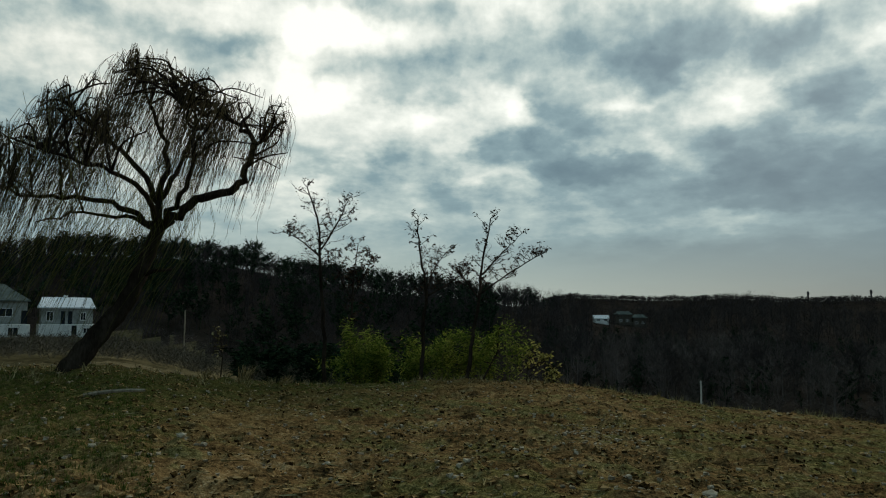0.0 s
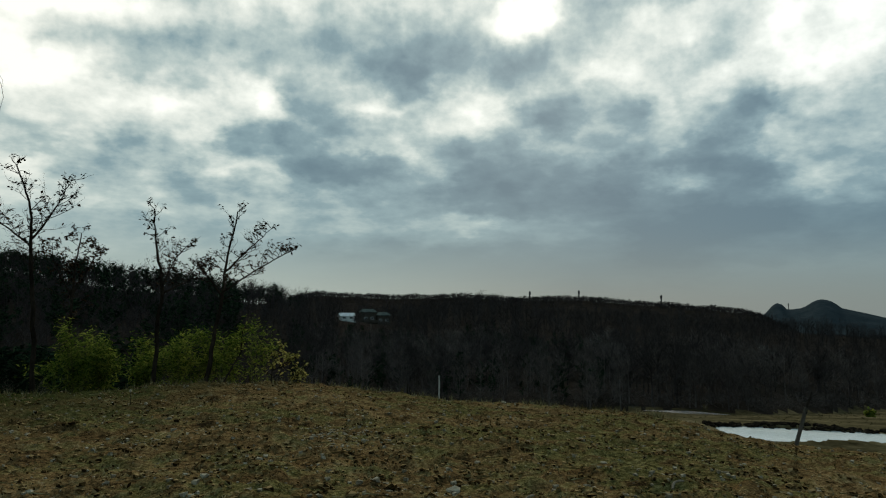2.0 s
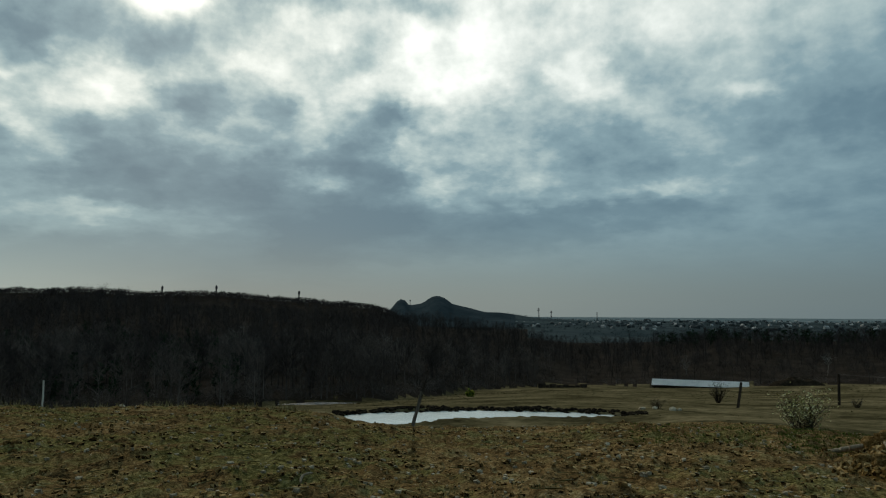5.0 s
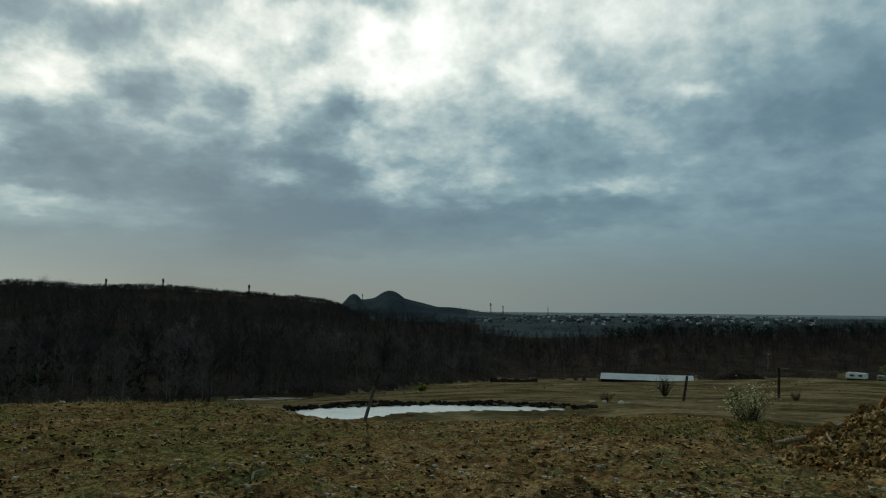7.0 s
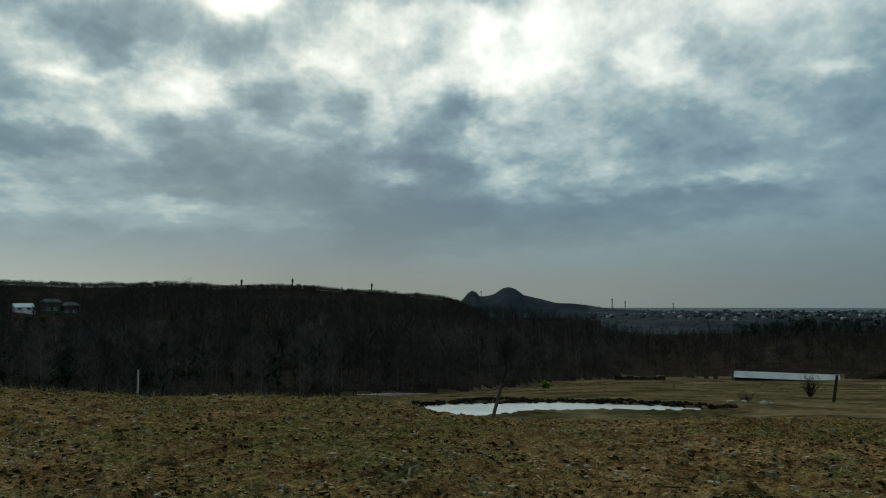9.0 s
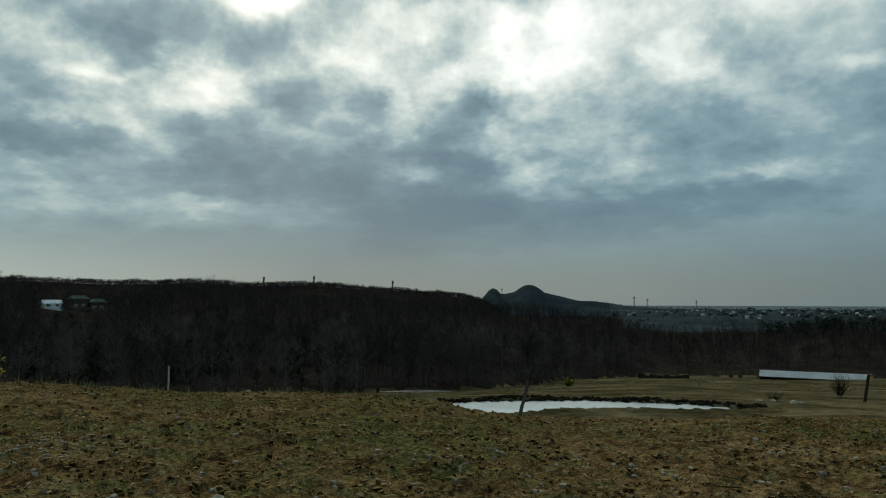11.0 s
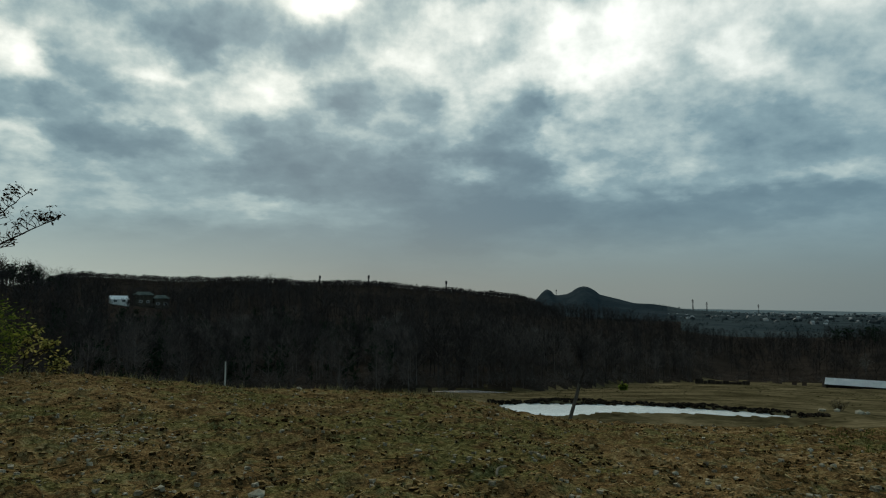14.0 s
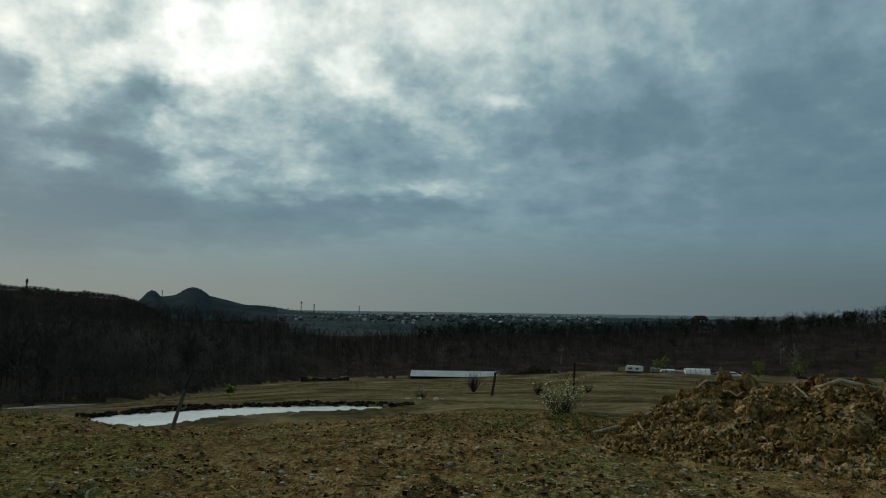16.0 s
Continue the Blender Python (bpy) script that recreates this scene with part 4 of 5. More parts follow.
for s_ in range(5):
    q_ = random.Random(s_ + 120)
    w_ = q_.uniform(.03, .06)
    STICKS.append(np.array([[(-1, -w_, .05), (1, -w_ * .6, .12), (.9, w_, .05)], [(-1, -w_, .05), (.9, w_, .05), (-.9, w_, .12)], [(-1, -w_, .05), (-.9, w_, .12), (1, -w_ * .6, .12)]]))


def strewn(name, spots, sizes, forms, mat, label, category, lift=0.0, top=None):
    """Many small pieces lying on the ground, in one mesh."""
    rnd = np.random.RandomState(len(spots) + 1)
    xy = np.asarray(spots)
    z = top if top is not None else land(xy[:, 0], xy[:, 1]) + uneven(xy[:, 0], xy[:, 1])
    chunks = []
    for (x, y), h, s in zip(xy, z, sizes):
        f = forms[rnd.randint(len(forms))]
        a = rnd.uniform(0, 6.28)
        c, t = math.cos(a) * s, math.sin(a) * s
        w = np.empty_like(f)
        w[..., 0] = x + f[..., 0] * c - f[..., 1] * t
        w[..., 1] = y + f[..., 0] * t + f[..., 1] * c
        w[..., 2] = h + (f[..., 2] + lift) * s
        chunks.append(w)
    v = np.concatenate(chunks).reshape(-1, 3)
    me = bpy.data.meshes.new(name)
    n = len(v)
    me.vertices.add(n), me.loops.add(n), me.polygons.add(n // 3)
    me.vertices.foreach_set("co", v.ravel())
    me.loops.foreach_set("vertex_index", np.arange(n, dtype=np.int32))
    me.polygons.foreach_set("loop_start", np.arange(0, n, 3, dtype=np.int32))
    me.materials.append(mat)
    me.update(calc_edges=True)
    return tagged(new(name, me), label, category, kind="stuff")


def strewn_polar(n, seed, a0, a1, r0, r1, power=1.0):
    """Places that lie denser towards the eye's side of the field."""
    rnd = np.random.RandomState(seed)
    a = radians(a0) + rnd.random_sample(n) * radians(a1 - a0)
    r = r0 + (r1 - r0) * rnd.random_sample(n) ** power
    return np.stack([r * np.sin(a), r * np.cos(a)], 1), rnd


# dark crumbled bank round the pond's far shore
spots, rnd = [], np.random.RandomState(4)
for a_ in np.arange(34.2, 58.4, .035):
    r_ = float(np.interp(a_, POND_AZ, POND_FAR)) + rnd.uniform(-.6, .9)
    spots.append((r_ * math.sin(radians(a_)), r_ * math.cos(radians(a_))))
strewn("pond_bank", spots, rnd.uniform(.05, .19, len(spots)), LUMPS, MUD, "black clods of mud along the pond's shore", "mud", .2)


def post(name, az, r, top_el, thick, mat, label, lean=(0, 0), wedge=False):
    """A slightly crooked post; lean: how far its top stands aside, in metres."""
    x, y, z = at(az, r)
    high = r * math.tan(radians(top_el)) - z
    ob = thing(name, pose(x, y, z), label, "post")
    s = Strands()
    n = 5
    pts = [Vector((lean[0] * i / n + .008 * math.sin(i * 2.3), lean[1] * i / n, -.25 + (high + .25) * i / n)) for i in range(n + 1)]
    s.tube(pts, [thick * (1.05 - .12 * i / n) for i in range(n + 1)], 7)
    s.build("shaft", mat, ob, smooth=False)
    return ob, pts[-1]


post("white_stake", 13.95, 36, -4.85, .04, PALE_POST, "pale straight fence post beyond the field's edge")
post("fence_stake", 11.3, 36, -5.55, .04, DARK_WOOD, "thin dark fence stake in the weeds", (.1, 0))
post("fence_stake", 11.8, 36, -5.75, .035, DARK_WOOD, "thin leaning fence stake in the weeds", (-.12, 0))
lean_post, tip = post("leaning_post", *late(41.4, 31.5), -6.3, .08, DULL_WOOD, "weathered post leaning over the pond with a forked dead branch", (.5, -.25))
s = Strands()
s.tube([tip + Vector((-.05, 0, -.25)), tip + Vector((.06, 0, .1)), tip + Vector((.16, -.03, .38)), tip + Vector((.27, -.05, .62))], [.06, .05, .035, .02], 6)
s.tube([tip + Vector((.1, 0, .2)), tip + Vector((.3, -.03, .45)), tip + Vector((.52, -.05, .52))], [.02, .014, .01], 5)
s.build("dead_branch", DARK_WOOD, lean_post, "dark forked dead branch", smooth=False)
post("dark_post", *late(66.2, 50), -5.1, .09, DARK_WOOD, "dark upright timber post in the meadow", (.3, -.2))
wire_post, wire_tip = post("wire_post", *late(72.75, 60), -4.22, .10, DARK_WOOD, "dark timber post carrying a sagging wire", (.08, -.04))
far_post, far_tip = post("wire_post", 104, 40, 1.0, .10, DARK_WOOD, "dark timber post carrying a sagging wire")
a_, b_ = wire_post.location + wire_tip, far_post.location + far_tip
s = Strands()
s.tube([a_.lerp(b_, t) - Vector((0, 0, 1.2 * 4 * t * (1 - t))) for t in np.linspace(0, 1, 25)], [.016] * 25, 4)
tagged(s.build("overhead_wire", IRON), "thin dark wire strung between the posts", "wire")


def facing(az, r, turn=0.0, sink=0.0):
    """A pose on the ground whose y axis points away from the field."""
    x, y, z = at(az, r)
    return pose(x, y, z - sink, 0, 0, -az + turn)


def roof_mesh(w, d, h, eave, hip=0.0, thick=.18):
    """A roof with its ridge along x, hipped by so many metres at its ends."""
    bm = bmesh.new()
    for o in (0, thick):
        for x_, y_, z_ in ((-w / 2 - eave, -d / 2 - eave, 0), (w / 2 + eave, -d / 2 - eave, 0), (w / 2 + eave, d / 2 + eave, 0), (-w / 2 - eave, d / 2 + eave, 0), (-w / 2 - eave + hip, 0, h), (w / 2 + eave - hip, 0, h)):
            bm.verts.new((x_, y_, z_ + o))
    bm.verts.ensure_lookup_table()
    t = bm.verts
    for f in ((6, 7, 11, 10), (7, 8, 11), (8, 9, 10, 11), (9, 6, 10), (4, 5, 1, 0), (5, 2, 1), (5, 4, 3, 2), (4, 0, 3), (0, 1, 7, 6), (1, 2, 8, 7), (2, 3, 9, 8), (3, 0, 6, 9)):
        bm.faces.new([t[i] for i in f])
    return bm


def window(house, x, z, w, h, y, frame_mat):
    """A window with its frame and pane, in a front wall at y."""
    bm = bmesh.new()
    for x0, z0, x1, z1 in ((-w / 2, 0, w / 2, .08), (-w / 2, h - .08, w / 2, h), (-w / 2, .08, -w / 2 + .08, h - .08), (w / 2 - .08, .08, w / 2, h - .08), (-.03, .08, .03, h - .08)):
        box(bm, x + x0, y - .08, z + z0, x + x1, y - .005, z + z1)
    frame_ob = part("window_frame", bm, frame_mat, house)
    bm = bmesh.new()
    box(bm, x - w / 2 + .08, y - .045, z + .08, x + w / 2 - .08, y - .01, z + h - .08)
    part("pane", bm, GLASS, frame_ob)


def house(m, w, d, lower, upper, roof_h, roof_mat, hip, wall, base, label, openings, name="house"):
    ob = thing(name, m, label, "house")
    part("lower_wall", box(bmesh.new(), -w / 2 - .3, -d / 2 - 1.6, -.6, w / 2 + .3, d / 2, lower, .04), base, ob)
    part("upper_wall", box(bmesh.new(), -w / 2, -d / 2, lower - .05, w / 2, d / 2, lower + upper, .04), wall, ob)
    bm = roof_mesh(w, d, roof_h, .35, hip)
    bm.transform(Matrix.Translation((0, 0, lower + upper - .02)))
    part("roof", bm, roof_mat, ob)
    for kind, x, z, ww, hh, on_base in openings:
        y = -d / 2 - 1.6 if on_base else -d / 2
        if kind == "window":
            window(ob, x, z, ww, hh, y, RENDER_WHITE)
        elif kind == "chimney":
            part("chimney", box(bmesh.new(), x - .3, -.3, z, x + .3, .3, z + hh, .03), RENDER_WHITE, ob)
        else:
            part("door", box(bmesh.new(), x - ww / 2, y - .05, z, x + ww / 2, y - .003, z + hh, .02), GLASS, ob)
    return ob


house(facing(-34.15, 128, 4), 7.2, 6, 2.2, 2.5, 1.6, METAL_ROOF, .5, RENDER_GREY, RENDER_WHITE, "small grey house with a bright metal roof and white lower walls",
      [("chimney", -.2, 5.9, .6, .9, 0), ("window", -2.4, 2.7, 1.0, 1.5, 0), ("door", -.6, 2.25, .6, 2.0, 0), ("door", .4, 2.25, .6, 2.0, 0), ("window", 2.2, 2.8, .8, 1.3, 0),
       ("door", .9, .05, .7, 2.0, 1), ("window", 2.6, .8, .9, .9, 1)])
house(facing(-38.9, 126, 4), 9.5, 8, 2.2, 3.4, 2.5, DARK_ROOF, 3.2, RENDER_GREY, RENDER_WHITE, "grey plastered house with a dark hipped roof and white lower walls",
      [("window", 2.0, 3.3, 1.8, 1.3, 0), ("window", -2.0, 3.3, 1.6, 1.3, 0), ("window", 2.9, .5, 1.4, 1.3, 1), ("door", 4.4, 2.25, .8, 2.0, 0)])
post("utility_pole", -26.1, 100, 0.05, .10, GREY_WOOD, "pale concrete utility pole at the foot of the hill")
for az_, r_, w_, h_, mat_, hip_ in ((6.6, 230, 4.4, 1.0, RENDER_WHITE, 0), (8.3, 248, 5, 2.6, DULL_WOOD, 1), (9.5, 247, 4.2, 2.2, DULL_WOOD, 1)):
    m_ = facing(az_, r_, 10)
    house(m_, w_, 4, .4, h_, 1.0, DARK_ROOF if hip_ else WHITE_ROOF, hip_, mat_, mat_, "small pale house among the hillside woods", [("window", -1.1, .6, 1.0, .8, 0), ("window", 1.1, .6, 1.0, .8, 0)], "hillside_house")
for az_, el_ in ((82.1, -.78), (91.6, -.8)):
    m_ = pose(336 * math.sin(radians(az_)), 336 * math.cos(radians(az_)), 336 * math.tan(radians(el_)) - 1.4, 0, 0, -az_ + 35)
    house(m_, 5, 4, .5, 1.8, 1.5, DARK_WOOD, .3, DARK_WOOD, DARK_WOOD, "dark house among the trees on the ridge", [("window", -1.1, .9, 1.2, 1.0, 0), ("window", 1.1, .9, 1.2, 1.0, 0)], "ridge_house")


def barn():
    """The long low shed with a white roof."""
    m = facing(*late(63.2, 184), -1)
    ob = thing("long_shed", m, "long low livestock shed with a white sheet roof", "shed")
    L = 21.5
    part("wall", box(bmesh.new(), -L / 2, 2.6, -.5, L / 2, 2.8, 1.1), DARK_WOOD, ob)
    for side in (-1, 1):
        part("end_wall", box(bmesh.new(), side * L / 2 - .1, -2.4, -.5, side * L / 2 + .1, 2.59, 1.0), DARK_WOOD, ob)
    for i in range(9):
        x = -L / 2 + .3 + i * (L - .6) / 8
        part("prop", box(bmesh.new(), x - .07, -2.5, -.5, x + .07, -2.36, .75), DARK_WOOD, ob)
    bm = bmesh.new()
    n = 86
    rows = [[bm.verts.new((-L / 2 - .3 + (L + .6) * i / n, y, z + (.03 if i % 2 else 0))) for i in range(n + 1)] for y, z in ((-3.0, .72), (.2, 1.95), (3.2, 1.2))]
    for a, c in zip(rows, rows[1:]):
        for i in range(n):
            bm.faces.new((a[i], a[i + 1], c[i + 1], c[i]))
    bmesh.ops.solidify(bm, geom=bm.faces[:], thickness=.08)
    part("roof", bm, WHITE_ROOF, ob, "white corrugated sheet roof")


barn()


def low_ruin(az, r, w, h, seed):
    rnd = random.Random(seed)
    ob = thing("low_wall", facing(az, r), "dark tumbledown low wall at the meadow's edge", "wall")
    x = -w / 2
    while x < w / 2:
        s = rnd.uniform(.7, 1.6)
        part("wall_block", box(bmesh.new(), x, -.3, -.5, x + s - .03, .3, h * rnd.uniform(.6, 1.1), .05), DARK_WOOD, ob)
        x += s


low_ruin(52.4, 150, 9, .8, 2)
low_ruin(90.6, 195, 14, .9, 3)


def caravan(az, r, w, h, mat, label, seed):
    ob = thing("site_cabin", facing(az, r, random.Random(seed).uniform(-15, 15)), label, "cabin")
    part("body", box(bmesh.new(), -w / 2, -1.2, .35, w / 2, 1.2, h, .12), mat, ob)
    window(ob, -w * .2, h * .5, w * .22, h * .28, -1.2, RENDER_GREY)
    window(ob, w * .22, h * .5, w * .2, h * .28, -1.2, RENDER_GREY)
    part("chassis", box(bmesh.new(), -w / 2 + .2, -1.0, -.1, w / 2 - .2, 1.0, .34), DARK_WOOD, ob)


caravan(77.1, 192, 4.2, 1.7, RENDER_WHITE, "white cabin with dark windows on the meadow", 1)
caravan(79.6, 200, 3.6, 1.2, RENDER_WHITE, "low white cabin among stored goods", 2)
caravan(78.7, 203, 2.6, 1.4, RENDER_GREY, "small grey cabin among stored goods", 3)
caravan(80.4, 199, 2.4, 1.1, RENDER_GREY, "small grey cabin among stored goods", 4)


def polytunnel(az, r, w, h):
    ob = thing("polytunnel", facing(az, r, 12), "pale rounded plastic polytunnel on the meadow", "polytunnel")
    bm = bmesh.new()
    rows = []
    for x in np.linspace(-w / 2, w / 2, 14):
        rows.append([bm.verts.new((x, 1.9 * math.cos(a), -.2 + (h + .2) * math.sin(a))) for a in np.linspace(math.pi, 0, 11)])
    for a, c in zip(rows, rows[1:]):
        for i in range(10):
            bm.faces.new((a[i], c[i], c[i + 1], a[i + 1]))
    bm.faces.new(rows[0])
    bm.faces.new(rows[-1][::-1])
    part("cover", bm, RENDER_WHITE, ob)
    for x in np.linspace(-w / 2, w / 2, 6):
        s = Strands()
        s.tube([(x, 1.95 * math.cos(a), -.2 + (h + .24) * math.sin(a)) for a in np.linspace(math.pi, 0, 11)], [.05] * 11, 4)
        s.build("hoop", IRON, ob)


polytunnel(81.7, 198, 6.2, 1.9)


def parked_car(az, r, mat, label, seed):
    ob = thing("parked_car", facing(az, r, random.Random(seed).uniform(-25, 25)), label, "car")
    bm = bmesh.new()
    side = [(-2.0, .35), (-2.05, .8), (-1.3, .95), (-.8, 1.4), (.7, 1.42), (1.25, .98), (2.0, .85), (2.05, .35)]
    a, c = [bm.verts.new((x, -.8, z)) for x, z in side], [bm.verts.new((x, .8, z)) for x, z in side]
    bm.faces.new(a), bm.faces.new(c[::-1])
    for i in range(8):
        bm.faces.new((a[i], c[i], c[(i + 1) % 8], a[(i + 1) % 8]))
    part("body", bm, mat, ob)
    part("side_window", box(bmesh.new(), -.95, -.815, .98, .8, -.803, 1.3), GLASS, ob)
    for x in (-1.3, 1.3):
        for y in (-.78, .78):
            bm = bmesh.new()
            bmesh.ops.create_cone(bm, cap_ends=True, segments=14, radius1=.33, radius2=.33, depth=.2, matrix=pose(x, y, .33, 90, 0, 0))
            part("wheel", bm, DARK_WOOD, ob)


parked_car(84.2, 200, RENDER_WHITE, "white car parked on the meadow", 5)
parked_car(83.4, 202, IRON, "dark car parked on the meadow", 6)
parked_car(85.0, 204, RENDER_GREY, "grey car parked on the meadow", 7)

# mast-like towers on the far ridge and pylons on the plain
for az_, r_, el_, h_ in ((21.4, 1100, 1.3, 11), (25.3, 1100, 1.5, 9), (31.6, 1100, 1.05, 11), (40.5, 2300, .75, 10)):
    x_, y_, z_ = at(az_, r_)
    ob = thing("mast", pose(x_, y_, z_), "thin dark mast on the distant ridge", "mast")
    s = Strands()
    top_ = r_ * math.tan(radians(el_)) + h_ - z_
    s.tube([(0, 0, -1), (0, 0, top_)], [1.1, .9], 6)
    s.build("shaft", IRON, ob)
    part("head", box(bmesh.new(), -1.2, -1.2, top_ - 5.5, 1.2, 1.2, top_ - 1.2), IRON, ob)
for az_, r_, h_ in ((50.9, 2300, 34), (51.9, 2500, 32), (55.5, 3000, 34)):
    x_, y_, z_ = at(az_, r_)
    ob = thing("pylon", pose(x_, y_, z_), "distant grey lattice pylon on the plain", "pylon")
    for sx in (-1, 1):
        s = Strands()
        s.tube([(sx * 3, 0, -1), (sx * .8, 0, h_)], [.8, .5], 4)
        s.build("leg", IRON, ob)
    for z_ in (.72, .86):
        part("arm", box(bmesh.new(), -6, -.5, h_ * z_, 6, .5, h_ * z_ + 1.2), IRON, ob)


def town():
    """Small houses of the far town, with pitched roofs."""
    rnd = np.random.RandomState(8)
    v, f = [], []
    for k in range(340):
        a, r = rnd.uniform(49, 75), 1300 + 1900 * rnd.random_sample()
        w, d, h = rnd.uniform(5, 11), rnd.uniform(5, 9), rnd.uniform(2.5, 5)
        x, y = r * math.sin(radians(a)), r * math.cos(radians(a))
        t = rnd.uniform(0, 3.14)
        c, s = math.cos(t), math.sin(t)
        b = len(v)
        for px, py, pz in ((-1, -1, 0), (1, -1, 0), (1, 1, 0), (-1, 1, 0), (-1, -1, h), (1, -1, h), (1, 1, h), (-1, 1, h), (-1, 0, h + 2.5), (1, 0, h + 2.5)):
            v.append((x + px * w / 2 * c - py * d / 2 * s, y + px * w / 2 * s + py * d / 2 * c, PLAIN_Z - 1 + pz))
        f += [tuple(b + i for i in q) for q in ((0, 1, 5, 4), (1, 2, 6, 9, 5), (2, 3, 7, 6), (3, 0, 4, 8, 7), (4, 5, 9, 8), (6, 7, 8, 9))]
    tagged(solid("town", v, f, TOWN_WALL), "distant pale town spread over the plain", "town", kind="stuff")


town()
# blue-grey tones put the aerial haze into the leaf colour
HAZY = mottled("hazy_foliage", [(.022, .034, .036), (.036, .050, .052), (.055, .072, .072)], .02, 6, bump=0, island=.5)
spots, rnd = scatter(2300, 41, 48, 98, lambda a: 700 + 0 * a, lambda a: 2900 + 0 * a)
woods("plain_trees", spots, rnd.uniform(3, 7, len(spots)), DISTANT, HAZY, "scattered dark trees over the distant plain, blue-grey haze in their colour")


def leafy_bush(name, az, r, wide, high, mat, label, seed, leaf=.12, n=500, stems=10):
    rnd = random.Random(seed)
    x, y, z = at(az, r)
    ob = thing(name, pose(x, y, z), label, "bush")
    wood, tips = Strands(), []
    for k in range(stems):
        a = rnd.uniform(0, 6.28)
        branch_out(wood, tips, rnd, Vector((rnd.uniform(-.1, .1) * wide, rnd.uniform(-.1, .1) * wide, -.1)), Vector((math.cos(a) * wide / high, math.sin(a) * wide / high, 1.1)), high * .5, .010 * high, 2, .8)
    wood.build("stem_clump", BRUSH if mat == BLOSSOM else BARK, ob, kind="stuff")
    if n:
        s = Strands()
        for k in range(n):
            p = rnd.choice(tips) + Vector((rnd.gauss(0, .06), rnd.gauss(0, .06), rnd.gauss(0, .06))) * high
            a = rnd.uniform(0, 6.28)
            d = Vector((math.cos(a), math.sin(a), rnd.uniform(-.8, .8))) * leaf * rnd.uniform(.6, 1.4)
            s.leaf(p, d, d.cross(Vector((rnd.uniform(-1, 1), rnd.uniform(-1, 1), 1))).normalized() * leaf * .35)
        s.build("foliage", mat, ob, smooth=False, kind="stuff")


leafy_bush("blossoming_bush", *late(71.7, 17.4), .85, 1.15, BLOSSOM, "low straggling bush with pale blossom", 3, .05, 1300, 28)
for az_, r_, w_, h_, s_ in ((79.2, 196, 2.4, 3.4, 1), (85.9, 200, 1.6, 3.2, 2), (88.6, 200, 1.4, 3.6, 3), (94.0, 196, 2.2, 3.4, 4), (45.2, 84, .5, .5, 5)):
    leafy_bush("yellow_bush", az_, r_, w_ * 1.3, h_ * 1.7, BAMBOO, "yellow-green leafy bush at the meadow's edge", s_, .30, 420, 7)
for az_, r_, w_, h_, s_ in ((64.8, 62, 1.1, 2.2, 6), (73.9, 55, .7, .9, 7), (60.6, 45, .9, .9, 8), (70.0, 52, .8, 1.2, 9)):
    leafy_bush("bare_bush", *late(az_, r_), w_ * 1.1, h_, BRUSH, "leafless dark twiggy bush on the meadow", s_, .05, 260, 26)


def mound(az, r, w, d, h, mat, name, label, seed):
    """A rough heap of earth."""
    m = facing(az, r)
    v, f = [], []
    n, q = 40, 18
    for i in range(n + 1):
        for j in range(q + 1):
            x, y = (i / n * 2 - 1), (j / q * 2 - 1)
            z = max(0, 1 - x * x) ** .8 * max(0, 1 - y * y) ** .8
            z = z * h * (1 + .35 * noise.noise((x * 3 + seed, y * 3, 0))) + .12 * h * noise.noise((x * 11, y * 11, seed)) - .25
            v.append(m @ Vector((x * w, y * d, z)))
    for i in range(n):
        for j in range(q):
            a = i * (q + 1) + j
            f.append((a, a + q + 1, a + q + 2, a + 1))
    return tagged(solid(name, v, f, mat, smooth=True), label, "mound", kind="stuff")


mound(69.6, 185, 6.5, 3, 2.4, MUD, "dark_mound", "dark earth mound beside the long shed", 1)


def track():
    """A pale worn track across the meadow."""
    v, f = [], []
    n = 60
    for i in range(n + 1):
        t = i / n
        for side in (-.45, .45):
            x, y, z = at(59.5 + 15 * t, 72 + 36 * t + 2 * math.sin(t * 7) + side * (1 + .3 * math.sin(i * 1.7)))
            v.append((x, y, z + .05 + float(.12 * noise.noise((x / 2.6, y / 2.6, 2.6)) if math.hypot(x, y) < 60 else .07 * noise.noise((x / 7, y / 7, 7)))))
        if i:
            f.append((2 * i - 2, 2 * i, 2 * i + 1, 2 * i - 1))
    tagged(solid("track", v, f, STRAW), "pale worn track across the meadow", "track", kind="structure")


track()

# ---- the spoil heap ----


def heap_height(u, w):
    """Heap's shape over its own ground plan: u along, w away from the eye."""
    ridge = .94 * (1 - math.exp(-((u + 4.3) / 1.65) ** 2)) if u > -4.3 else 0
    ridge *= 1 + .03 * math.sin(u * 1.7 + 1) + .04 * math.sin(u * 4.1)
    across = math.exp(-(max(0, abs(w + .1) - .25) / (2.3 if w < 0 else 1.5)) ** 2)
    return ridge * across + .14 * math.exp(-((u + 2.45) / .5) ** 2 - (w / .9) ** 2)


